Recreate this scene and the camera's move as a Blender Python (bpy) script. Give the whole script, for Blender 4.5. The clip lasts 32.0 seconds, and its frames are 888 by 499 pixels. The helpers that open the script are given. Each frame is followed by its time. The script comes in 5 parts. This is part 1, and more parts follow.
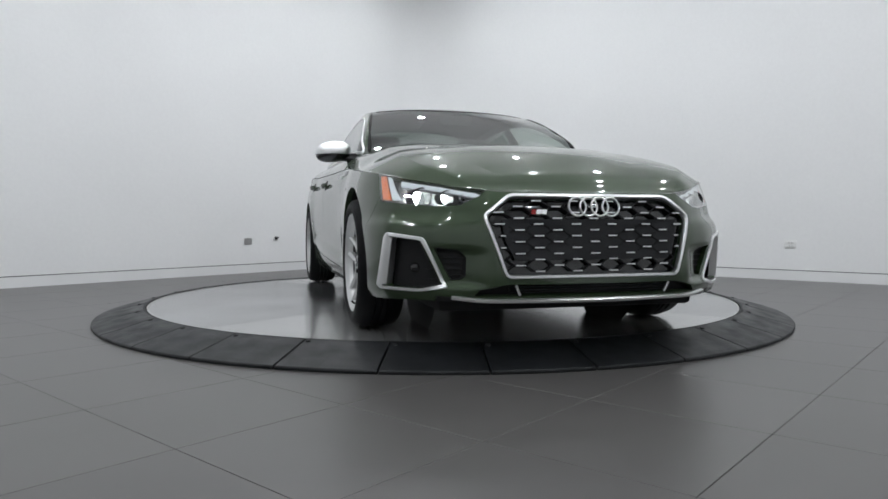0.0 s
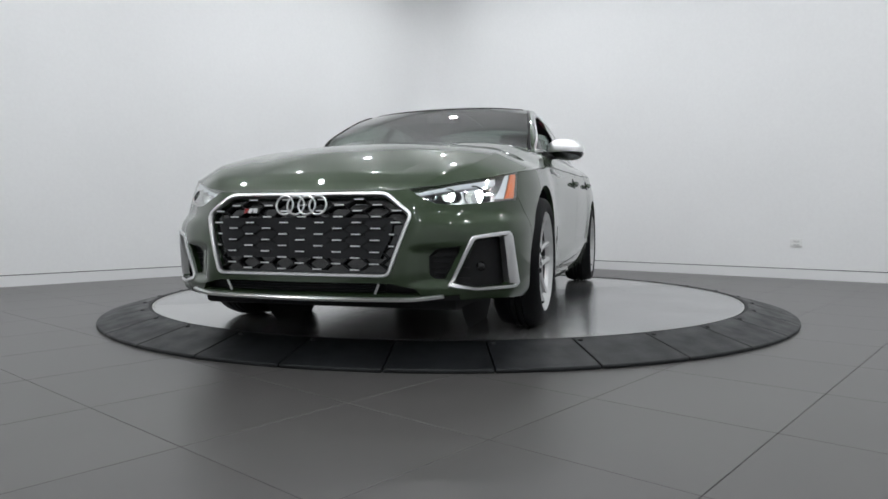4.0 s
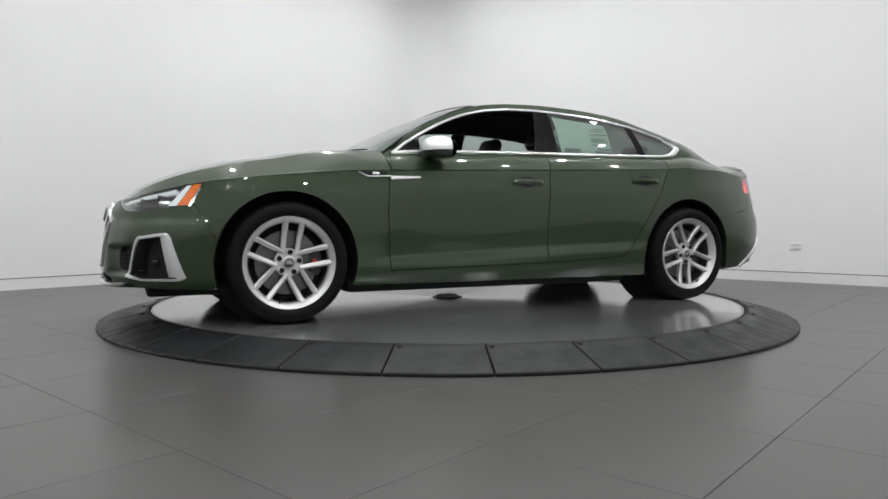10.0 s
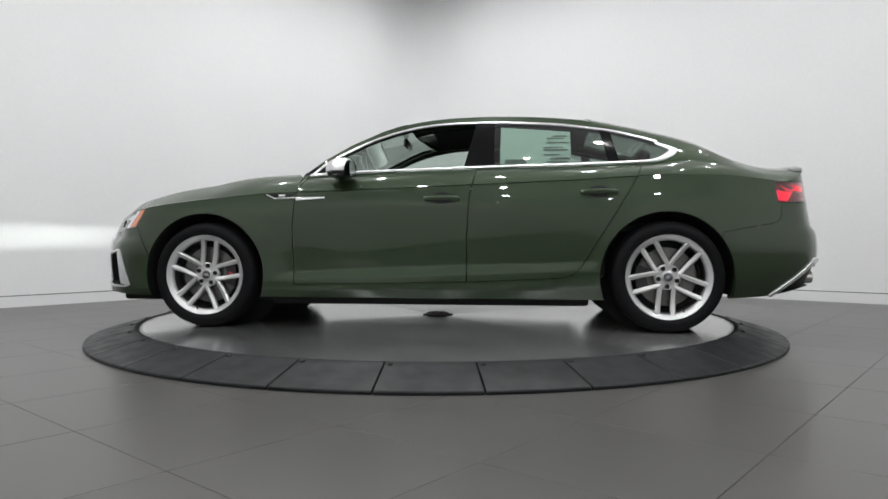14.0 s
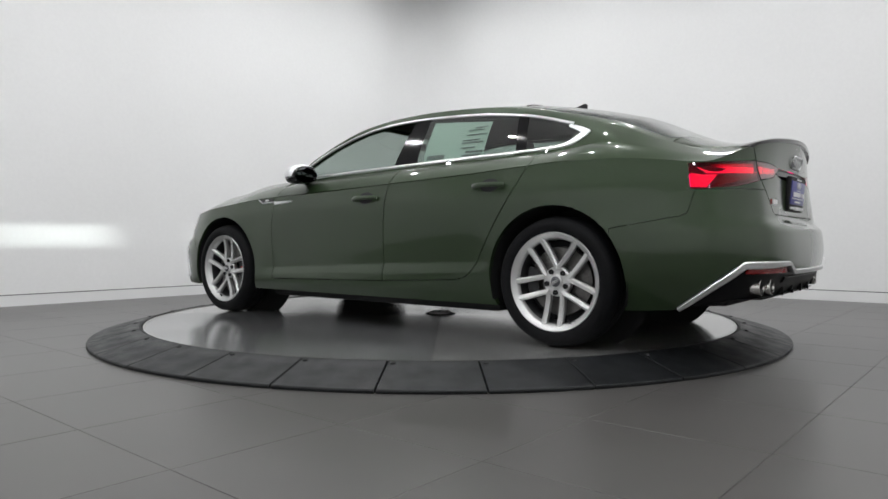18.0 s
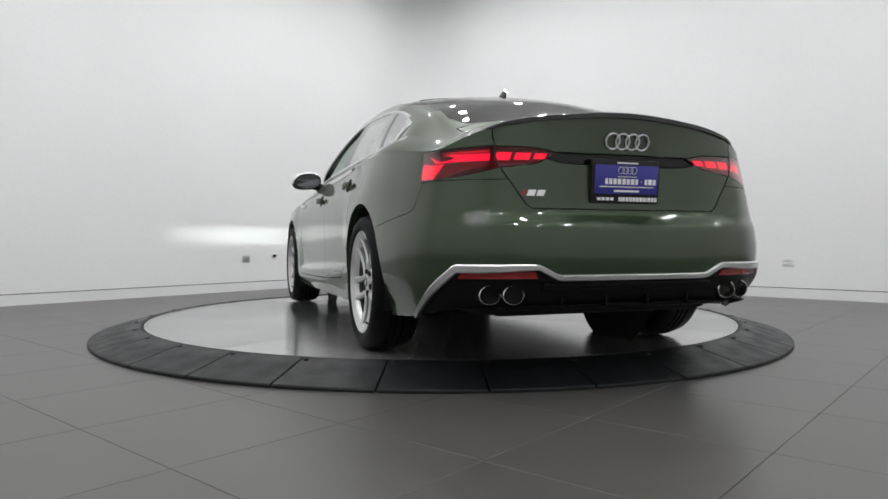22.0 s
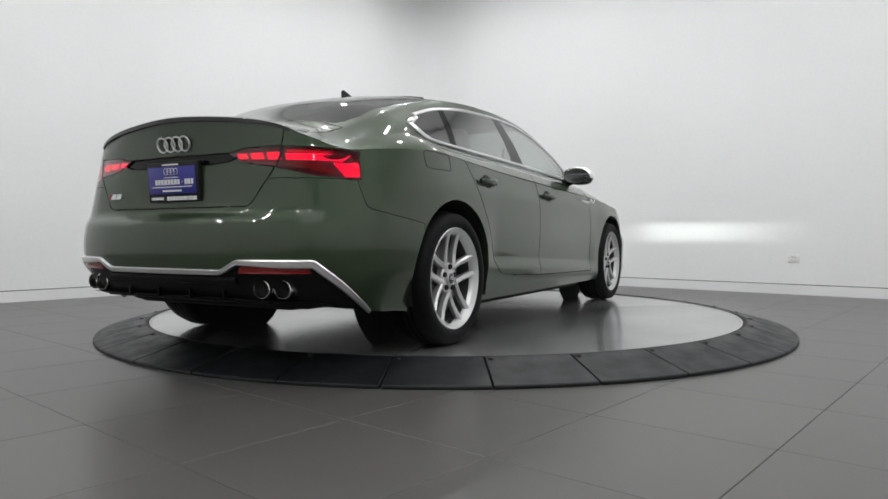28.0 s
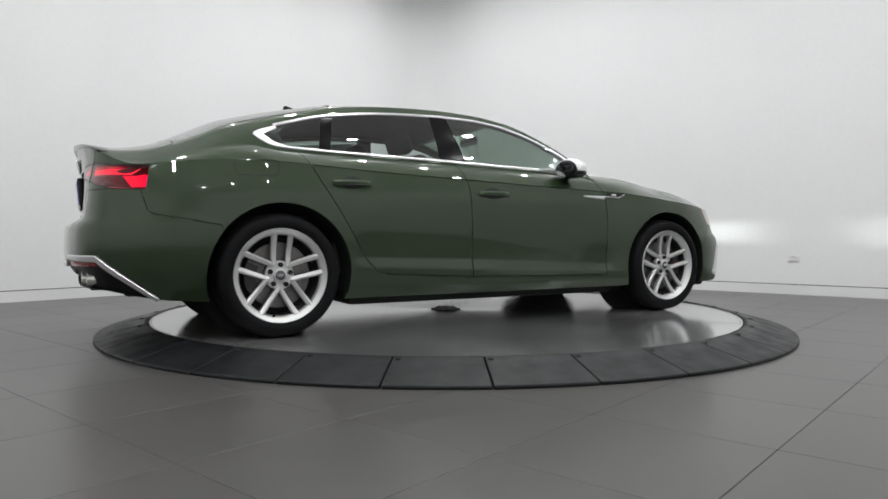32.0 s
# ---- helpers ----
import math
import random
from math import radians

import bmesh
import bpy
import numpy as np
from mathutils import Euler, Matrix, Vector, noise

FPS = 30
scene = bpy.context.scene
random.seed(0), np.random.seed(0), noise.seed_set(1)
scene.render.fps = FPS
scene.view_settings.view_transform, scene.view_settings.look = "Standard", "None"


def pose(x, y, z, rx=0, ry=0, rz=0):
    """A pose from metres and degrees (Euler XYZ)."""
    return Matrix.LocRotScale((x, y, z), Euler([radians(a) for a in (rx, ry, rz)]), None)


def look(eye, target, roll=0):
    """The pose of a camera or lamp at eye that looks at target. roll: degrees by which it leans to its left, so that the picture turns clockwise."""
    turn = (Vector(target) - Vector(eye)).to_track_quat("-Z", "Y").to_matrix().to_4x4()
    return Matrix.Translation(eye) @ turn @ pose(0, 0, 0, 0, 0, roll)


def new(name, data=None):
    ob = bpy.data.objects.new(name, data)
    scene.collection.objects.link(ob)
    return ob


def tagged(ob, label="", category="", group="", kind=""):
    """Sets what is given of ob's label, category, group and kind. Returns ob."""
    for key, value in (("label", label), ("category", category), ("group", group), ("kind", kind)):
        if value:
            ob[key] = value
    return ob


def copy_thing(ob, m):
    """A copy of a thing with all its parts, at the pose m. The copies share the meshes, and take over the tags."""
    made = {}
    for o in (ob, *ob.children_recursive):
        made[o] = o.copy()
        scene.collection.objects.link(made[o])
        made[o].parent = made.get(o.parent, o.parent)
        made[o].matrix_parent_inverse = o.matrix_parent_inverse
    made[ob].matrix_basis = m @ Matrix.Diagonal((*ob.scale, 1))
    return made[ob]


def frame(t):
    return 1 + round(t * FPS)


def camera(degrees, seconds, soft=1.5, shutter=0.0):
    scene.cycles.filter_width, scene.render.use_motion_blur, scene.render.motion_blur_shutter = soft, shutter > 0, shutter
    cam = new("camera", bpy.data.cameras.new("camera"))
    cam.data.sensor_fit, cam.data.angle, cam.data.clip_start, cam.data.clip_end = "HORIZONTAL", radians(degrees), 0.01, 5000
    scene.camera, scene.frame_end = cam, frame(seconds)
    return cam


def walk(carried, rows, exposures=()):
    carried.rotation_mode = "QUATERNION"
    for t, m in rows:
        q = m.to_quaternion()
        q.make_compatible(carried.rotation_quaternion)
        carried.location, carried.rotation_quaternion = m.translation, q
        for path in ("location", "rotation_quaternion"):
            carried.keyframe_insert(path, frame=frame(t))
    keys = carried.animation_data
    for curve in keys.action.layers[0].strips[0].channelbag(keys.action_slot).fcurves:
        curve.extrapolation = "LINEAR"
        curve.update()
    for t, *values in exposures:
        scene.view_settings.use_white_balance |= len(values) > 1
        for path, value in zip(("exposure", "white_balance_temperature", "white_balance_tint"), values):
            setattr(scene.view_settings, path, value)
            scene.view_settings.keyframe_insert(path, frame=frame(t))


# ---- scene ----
# ---------------------------------------------------------------- camera
cam = camera(66.3, 32.0, soft=1.6)
EYE = Vector((0.0, -5.09, 0.6175))
LENS = 1201.0

# sideways and upward swing of the tripod head, in thousandths of the lens, second by second
SWAY = [(0, -8, 2), (0.5, -7, 0.5), (1, -4, -1), (1.5, -1.5, -2), (2, -0.5, -2), (3.5, 0, -1), (6, 0, 0), (9.5, 0, 1),
        (10, -1, 5.5), (10.5, -4, 14.5), (11, -9, 23.5), (11.5, -11, 27), (12, -13, 29), (12.5, -14.5, 31), (13, -17, 34),
        (14, -17.5, 36.5), (14.5, -17.5, 37.5), (16.5, -13.5, 35), (19, -12.5, 34.5), (21, -12, 34), (22, -11, 33.5),
        (23, -9.5, 32), (24, -8.5, 30.5), (25, -8, 30), (27.5, -4.5, 27.5), (28, -3.5, 27), (32, -3.5, 27)]


def gaze(dx, dy):
    turn, tilt = 0.0054 + dx / LENS, -0.0402 + dy / LENS
    way = Vector((-math.sin(turn) * math.cos(tilt), math.cos(turn) * math.cos(tilt), math.sin(tilt)))
    return look(EYE, EYE + way)


walk(cam, [(t, gaze(dx, dy)) for t, dx, dy in SWAY], exposures=[(0, -0.17, 6050, 8), (2.2, -0.32, 6000, 8), (3.5, -0.21, 6050, 8), (6, 0.03, 6300, 9), (10, -0.02, 6300, 9), (32, -0.05, 6300, 9)])

# ---------------------------------------------------------------- world and light
world = bpy.data.worlds.new("world")
scene.world = world
world.use_nodes = True
world.node_tree.nodes["Background"].inputs[0].default_value = (0.8, 0.85, 1, 1)
world.node_tree.nodes["Background"].inputs[1].default_value = 0.02

TURN = radians(49.35)                       # the room stands askew to the view
CORNER = Vector((-0.327, 5.7875, 0.0))
ALONG_L = Vector((-math.cos(TURN), -math.sin(TURN), 0))   # from the far corner along the left wall
ALONG_R = Vector((math.sin(TURN), -math.cos(TURN), 0))    # from the far corner along the right wall
ROOM_L, ROOM_R, ROOM_H = 11.4, 11.4, 4.53


def spot(a, b, z=0.0):
    """A place a metres along the left wall and b along the right one."""
    p = CORNER + ALONG_L * a + ALONG_R * b
    return Vector((p.x, p.y, z))


LAMP_PLACES = [(a, b) for a in (1.5, 3.2, 4.9, 6.6, 8.3, 10.0) for b in (1.5, 3.2, 4.9, 6.6, 8.3, 10.0)]
LAMP_POWER = 14.4
for a, b in LAMP_PLACES:
    data = bpy.data.lights.new("downlight_glow", "AREA")
    data.shape, data.size, data.energy, data.color = "DISK", 0.11, LAMP_POWER * (1.40 if max(a, b) < 2 else 1.12 if max(a, b) < 4 else 0.82 if max(a, b) < 7 else 0.78), (1.0, 0.985, 0.965)
    lamp = new("downlight_glow", data)
    lamp.matrix_world = Matrix.Translation(spot(a, b, ROOM_H - 0.125))

# ---------------------------------------------------------------- materials


def mat(name, color, rough=0.5, metal=0.0, grain=0.0, grain_scale=60.0, stain=0.0, stain_scale=3.0, bump=0.0, bump_scale=200.0,
        coat=0.0, spec=0.5, transmission=0.0, ior=1.45, emission=None, strength=0.0, alpha=1.0, rough_var=0.0, coat_rough=0.03, space="Object"):
    m = bpy.data.materials.new(name)
    m.use_nodes = True
    nt = m.node_tree
    b = nt.nodes["Principled BSDF"]
    b.inputs["Base Color"].default_value = (*color, 1)
    b.inputs["Roughness"].default_value = rough
    b.inputs["Metallic"].default_value = metal
    b.inputs["Coat Weight"].default_value = coat
    b.inputs["Coat Roughness"].default_value = coat_rough
    b.inputs["Specular IOR Level"].default_value = spec
    b.inputs["Transmission Weight"].default_value = transmission
    b.inputs["IOR"].default_value = ior
    if emission:
        b.inputs["Emission Color"].default_value = (*emission, 1)
        b.inputs["Emission Strength"].default_value = strength
    coords = nt.nodes.new("ShaderNodeTexCoord")

    def tex(scale, detail=3.0):
        n = nt.nodes.new("ShaderNodeTexNoise")
        n.inputs["Scale"].default_value = scale
        n.inputs["Detail"].default_value = detail
        nt.links.new(coords.outputs[space], n.inputs["Vector"])
        return n

    col = None
    for amount, scale in ((grain, grain_scale), (stain, stain_scale)):
        if amount:
            n = tex(scale, 4)
            ramp = nt.nodes.new("ShaderNodeMapRange")
            ramp.inputs["From Min"].default_value, ramp.inputs["From Max"].default_value = 0.3, 0.7
            ramp.inputs["To Min"].default_value, ramp.inputs["To Max"].default_value = 1 - amount, 1 + amount
            nt.links.new(n.outputs["Fac"], ramp.inputs["Value"])
            mix = nt.nodes.new("ShaderNodeVectorMath")
            mix.operation = "SCALE"
            if col is None:
                mix.inputs[0].default_value = color
            else:
                nt.links.new(col, mix.inputs[0])
            nt.links.new(ramp.outputs[0], mix.inputs["Scale"])
            col = mix.outputs[0]
    if col is not None:
        nt.links.new(col, b.inputs["Base Color"])
    if rough_var:
        n = tex(stain_scale * 1.7, 5)
        ramp = nt.nodes.new("ShaderNodeMapRange")
        ramp.inputs["From Min"].default_value, ramp.inputs["From Max"].default_value = 0.3, 0.7
        ramp.inputs["To Min"].default_value, ramp.inputs["To Max"].default_value = max(rough - rough_var, 0.01), rough + rough_var
        nt.links.new(n.outputs["Fac"], ramp.inputs["Value"])
        nt.links.new(ramp.outputs[0], b.inputs["Roughness"])
    if bump:
        n = tex(bump_scale, 2)
        bn = nt.nodes.new("ShaderNodeBump")
        bn.inputs["Strength"].default_value = bump
        bn.inputs["Distance"].default_value = 0.002
        nt.links.new(n.outputs["Fac"], bn.inputs["Height"])
        nt.links.new(bn.outputs[0], b.inputs["Normal"])
    return m


def glass_mat(name, tint, gloss=0.0, least=0.125):
    """Thin tinted glass: what is behind it shows through, tinted; it mirrors by its angle."""
    m = bpy.data.materials.new(name)
    m.use_nodes = True
    nt = m.node_tree
    nt.nodes.remove(nt.nodes["Principled BSDF"])
    out = nt.nodes["Material Output"]
    see = nt.nodes.new("ShaderNodeBsdfTransparent")
    see.inputs[0].default_value = (*tint, 1)
    mirror = nt.nodes.new("ShaderNodeBsdfGlossy")
    mirror.inputs["Roughness"].default_value = gloss
    face = nt.nodes.new("ShaderNodeLayerWeight")
    face.inputs[0].default_value = 0.5
    power = nt.nodes.new("ShaderNodeMath")
    power.operation, power.inputs[1].default_value = "POWER", 2.0
    nt.links.new(face.outputs["Facing"], power.inputs[0])
    share = nt.nodes.new("ShaderNodeMapRange")
    share.inputs["To Min"].default_value, share.inputs["To Max"].default_value = least, 1.0
    nt.links.new(power.outputs[0], share.inputs["Value"])
    mix = nt.nodes.new("ShaderNodeMixShader")
    nt.links.new(share.outputs[0], mix.inputs[0])
    nt.links.new(see.outputs[0], mix.inputs[1])
    nt.links.new(mirror.outputs[0], mix.inputs[2])
    nt.links.new(mix.outputs[0], out.inputs[0])
    return m


PAINT = mat("dark green paint", (0.0210, 0.0388, 0.0152), rough=0.38, metal=0.32, spec=0.3, coat=1.0, coat_rough=0.012, grain=0.10, grain_scale=900, stain=0.04, stain_scale=2.0)
CHROME = mat("satin silver trim", (0.76, 0.765, 0.77), rough=0.30, metal=1.0, grain=0.03, grain_scale=300)
ALLOY = mat("silver alloy", (0.60, 0.60, 0.60), rough=0.38, metal=0.8, coat=0.4, grain=0.04, grain_scale=250)
GLOSS_BLACK = mat("gloss black plastic", (0.008, 0.008, 0.009), rough=0.12, coat=0.5, grain=0.1)
BLACK = mat("matt black plastic", (0.009, 0.009, 0.010), rough=0.55, spec=0.35, grain=0.15, bump=0.2, bump_scale=600)
RUBBER = mat("tyre rubber", (0.0055, 0.0056, 0.0065), rough=0.62, spec=0.14, grain=0.2, grain_scale=90, bump=0.2, bump_scale=400)
DARK = mat("underbody black", (0.006, 0.006, 0.007), rough=0.8, stain=0.3, stain_scale=6)
GLASS = glass_mat("clear car glass", (0.66, 0.78, 0.71), least=0.18)
PIANO = mat("piano black cover", (0.004, 0.004, 0.0045), rough=0.10, spec=0.4, grain=0.1)
DIFFUSER = mat("black diffuser plastic", (0.004, 0.004, 0.0045), rough=0.4, spec=0.22, grain=0.1)
TINT = glass_mat("tinted car glass", (0.52, 0.60, 0.56))
WALL = mat("white wall paint", (0.83, 0.83, 0.83), spec=0.25, rough=0.7, grain=0.012, grain_scale=30, stain=0.02, stain_scale=0.6, bump=0.05, bump_scale=300)
BASE = mat("white baseboard paint", (0.80, 0.80, 0.80), rough=0.4, stain=0.03, stain_scale=1.5)
CEIL = mat("white ceiling paint", (0.89, 0.89, 0.89), rough=0.7, stain=0.02, stain_scale=0.7)
JOINT = mat("dark grout", (0.045, 0.043, 0.042), rough=0.8, grain=0.2)
REVEAL = mat("shadow gap", (0.10, 0.10, 0.10), rough=0.8, grain=0.1)
RING_RUBBER = mat("black ramp rubber", (0.009, 0.010, 0.011), rough=0.46, spec=0.3, grain=0.15, grain_scale=40, stain=0.25, stain_scale=4, rough_var=0.12, bump=0.25, bump_scale=350)
STEEL = mat("worn steel plate", (0.54, 0.54, 0.535), rough=0.15, metal=0.80, stain=0.25, stain_scale=1.2)
STEEL_DULL = mat("duller steel plate", (0.36, 0.365, 0.37), rough=0.18, metal=0.84, stain=0.28, stain_scale=1.5)


def turned(m, amount):
    """Circular brush marks: the gloss spreads outwards from the middle of the thing."""
    nt = m.node_tree
    b = nt.nodes["Principled BSDF"]
    b.inputs["Anisotropic"].default_value = amount
    at = nt.nodes.new("ShaderNodeTexCoord")
    flat = nt.nodes.new("ShaderNodeVectorMath")
    flat.operation = "MULTIPLY"
    flat.inputs[1].default_value = (1, 1, 0)
    nt.links.new(at.outputs["Object"], flat.inputs[0])
    way = nt.nodes.new("ShaderNodeVectorTransform")
    way.vector_type, way.convert_from, way.convert_to = "VECTOR", "OBJECT", "WORLD"
    nt.links.new(flat.outputs[0], way.inputs[0])
    unit = nt.nodes.new("ShaderNodeVectorMath")
    unit.operation = "NORMALIZE"
    nt.links.new(way.outputs[0], unit.inputs[0])
    nt.links.new(unit.outputs[0], b.inputs["Tangent"])


turned(STEEL, 0.85)
turned(STEEL_DULL, 0.85)
# ---------------------------------------------------------------- mesh helpers


def mesh_object(name, bm, material, smooth=True):
    me = bpy.data.meshes.new(name)
    if smooth:
        for e in bm.edges:
            e.smooth = not (len(e.link_faces) == 2 and e.calc_face_angle(0) > radians(38))
    bm.to_mesh(me)
    bm.free()
    for m in (material if isinstance(material, (list, tuple)) else [material]):
        me.materials.append(m)
    if smooth:
        me.shade_smooth()
    return new(name, me)


def part(name, bm, material, parent, label="", smooth=True):
    ob = mesh_object(name, bm, material, smooth)
    ob.parent = parent
    if label:
        ob["label"] = label
    return ob


def empty(name, label, category, group="", kind=""):
    return tagged(new(name), label, category, group, kind)


def box(bm, x0, y0, z0, x1, y1, z1, m=None):
    r = bmesh.ops.create_cube(bm, size=1.0)
    mm = Matrix.Translation(((x0 + x1) / 2, (y0 + y1) / 2, (z0 + z1) / 2)) @ Matrix.Diagonal((abs(x1 - x0), abs(y1 - y0), abs(z1 - z0), 1))
    bmesh.ops.transform(bm, matrix=(m @ mm) if m else mm, verts=r["verts"])
    return r["verts"]


def bevel(bm, width, segs=2, angle=30):
    edges = [e for e in bm.edges if len(e.link_faces) == 2 and e.calc_face_angle(0) > radians(angle)]
    bmesh.ops.bevel(bm, geom=edges, offset=width, segments=segs, affect="EDGES", profile=0.5, clamp_overlap=True)


def bbox(x0, y0, z0, x1, y1, z1, r=0.004, segs=2, m=None):
    bm = bmesh.new()
    box(bm, x0, y0, z0, x1, y1, z1)
    if r:
        bevel(bm, r, segs)
    if m:
        bmesh.ops.transform(bm, matrix=m, verts=bm.verts)
    return bm


def lathe(profile, segs=48, axis="y", close=False):
    """Turn (radius, offset) pairs about an axis."""
    bm = bmesh.new()
    rings = []
    for r, o in profile:
        ring = []
        for i in range(segs):
            a = 2 * math.pi * i / segs
            c, s = r * math.cos(a), r * math.sin(a)
            ring.append(bm.verts.new({"y": (c, o, s), "z": (c, s, o), "x": (o, c, s)}[axis]))
        rings.append(ring)
    pairs = list(zip(rings, rings[1:])) + ([(rings[-1], rings[0])] if close else [])
    for a, b in pairs:
        for i in range(segs):
            j = (i + 1) % segs
            bm.faces.new((a[i], a[j], b[j], b[i]))
    bmesh.ops.recalc_face_normals(bm, faces=bm.faces)
    return bm


def tube(points, radius, segs=8, closed=False, flat=1.0):
    """A round bar along points; flat squashes it."""
    bm = bmesh.new()
    pts = [Vector(p) for p in points]
    n = len(pts)
    rings = []
    for i, p in enumerate(pts):
        a = pts[(i - 1) % n] if (closed or i > 0) else p
        b = pts[(i + 1) % n] if (closed or i < n - 1) else p
        d = (b - a).normalized()
        up = Vector((0, 0, 1)) if abs(d.z) < 0.9 else Vector((1, 0, 0))
        u = d.cross(up).normalized()
        v = u.cross(d).normalized()
        rings.append([bm.verts.new(p + (u * math.cos(2 * math.pi * k / segs) * flat + v * math.sin(2 * math.pi * k / segs)) * radius) for k in range(segs)])
    m = n if closed else n - 1
    for i in range(m):
        a, b = rings[i], rings[(i + 1) % n]
        for k in range(segs):
            bm.faces.new((a[k], a[(k + 1) % segs], b[(k + 1) % segs], b[k]))
    if not closed:
        bm.faces.new(rings[0])
        bm.faces.new(list(reversed(rings[-1])))
    bmesh.ops.recalc_face_normals(bm, faces=bm.faces)
    return bm


def join(*bms):
    out = bmesh.new()
    for b in bms:
        me = bpy.data.meshes.new("tmp")
        b.to_mesh(me)
        b.free()
        out.from_mesh(me)
        bpy.data.meshes.remove(me)
    return out


# ---------------------------------------------------------------- room
ROOM_M = Matrix.Translation(CORNER) @ Matrix(((ALONG_L.x, ALONG_R.x, 0, 0), (ALONG_L.y, ALONG_R.y, 0, 0), (0, 0, 1, 0), (0, 0, 0, 1)))
# in room space x runs along the left wall, y along the right wall


def structure(name, label, material, x0, y0, z0, x1, y1, z1, category="wall", r=0.0):
    bm = bbox(x0, y0, z0, x1, y1, z1, r, 1, ROOM_M)
    bmesh.ops.recalc_face_normals(bm, faces=bm.faces)
    return tagged(mesh_object(name, bm, material, False), label, category, kind="structure")


T = 0.2
floor = structure("floor", "grey tiled showroom floor with thin dark joints", JOINT, -T, -T, -0.25, ROOM_L + T, ROOM_R + T, -0.004, "floor")
COVE = 0.55                                # the far corner is rounded
structure("wall_left", "plain white painted wall of the photo studio", WALL, COVE, -T, 0.113, ROOM_L + T, 0, ROOM_H)
structure("wall_right", "plain white painted wall of the photo studio", WALL, -T, COVE, 0.113, 0, ROOM_R + T, ROOM_H)


def cove(name, label, material, inset, z0, z1, category="wall", n=28):
    """A quarter round that joins the two far walls, its face inset metres proud of theirs."""
    bm = bmesh.new()
    rows = []
    for i in range(n + 1):
        a = math.pi / 2 * i / n
        row = []
        for rad in (COVE - inset, COVE + T):
            for z in (z0, z1):
                row.append(bm.verts.new(ROOM_M @ Vector((COVE - rad * math.cos(a), COVE - rad * math.sin(a), z))))
        rows.append(row)
    for p, q in zip(rows, rows[1:]):
        for j, k in ((0, 1), (1, 3), (3, 2), (2, 0)):
            bm.faces.new((p[j], q[j], q[k], p[k]))
    bmesh.ops.recalc_face_normals(bm, faces=bm.faces)
    for e in bm.edges:
        e.smooth = not (len(e.link_faces) == 2 and e.calc_face_angle(0) > radians(30))
    return tagged(mesh_object(name, bm, material), label, category, kind="structure")


cove("wall_corner", "white wall turning smoothly round the far corner", WALL, 0.0, 0.113, ROOM_H)
cove("baseboard_corner", "low white baseboard bent round the far corner", BASE, 0.003, -0.004, 0.104, "baseboard")
cove("trim_corner", "thin dark shadow gap above the bent baseboard", REVEAL, -0.012, 0.104, 0.113, "trim")
structure("wall_back_left", "plain white painted wall behind the camera", WALL, ROOM_L, 0, 0.113, ROOM_L + T, ROOM_R + T, ROOM_H)
structure("wall_back_right", "plain white painted wall behind the camera", WALL, 0, ROOM_R, 0.113, ROOM_L, ROOM_R + T, ROOM_H)
structure("ceiling", "white painted ceiling with round recessed downlights", CEIL, -T, -T, ROOM_H, ROOM_L + T, ROOM_R + T, ROOM_H + 0.15, "ceiling")
# baseboards sit flush below a thin shadow gap
for nm, c in (("baseboard_left", (COVE, -T, -0.004, ROOM_L + T, 0.003, 0.104)), ("baseboard_right", (-T, COVE, -0.004, 0.003, ROOM_R + T, 0.104)),
              ("baseboard_back_left", (ROOM_L - 0.003, 0.004, -0.004, ROOM_L + T, ROOM_R - 0.004, 0.104)), ("baseboard_back_right", (0.004, ROOM_R - 0.003, -0.004, ROOM_L + T, ROOM_R + T, 0.104))):
    structure(nm, "low white baseboard under a thin dark shadow gap", BASE, *c, category="baseboard")
for nm, c in (("trim_left", (COVE, -T, 0.104, ROOM_L + T, -0.012, 0.113)), ("trim_right", (-T, COVE, 0.104, -0.012, ROOM_R + T, 0.113)),
              ("trim_back_left", (ROOM_L + 0.012, -0.01, 0.104, ROOM_L + T, ROOM_R + T, 0.113)), ("trim_back_right", (-0.01, ROOM_R + 0.012, 0.104, ROOM_L + 0.012, ROOM_R + T, 0.113))):
    structure(nm, "thin dark shadow gap above the baseboard", REVEAL, *c, category="trim")

# ceiling downlights
down = empty("downlight", "round white recessed ceiling downlight, switched on", "ceiling light", "ceiling downlights")
GLOW = mat("lamp glow", (1, 1, 1), emission=(1.0, 0.985, 0.965), strength=110.0)
part("rim", lathe([(0.062, 0.0), (0.085, -0.004), (0.085, -0.012), (0.066, -0.016), (0.062, -0.01)], 24, "z"), BASE, down)
part("housing", lathe([(0.062, -0.01), (0.060, 0.0), (0.04, 0.0), (0.001, 0.0)], 24, "z"), BASE, down)
part("diffuser", lathe([(0.060, -0.001), (0.045, -0.006), (0.001, -0.008)], 24, "z"), GLOW, down, "bright glowing diffuser")
for i, (a, b) in enumerate(LAMP_PLACES):
    m = Matrix.Translation(spot(a, b, ROOM_H - 0.1))
    if i == 0:
        down.matrix_world = m
        bm = lathe([(0.07, 0.10), (0.07, 0.0), (0.062, 0.0)], 24, "z")
        part("can", bm, BASE, down)
    else:
        copy_thing(down, m)

# ---------------------------------------------------------------- turntable
RING_OUT, RING_IN, DISC_Z, LIP_Z = 2.352, 2.052, 0.0795, 0.086
SEGS = 32
ring = empty("turntable_ramp", "black rubber ramp ring round the steel turntable", "turntable ramp")


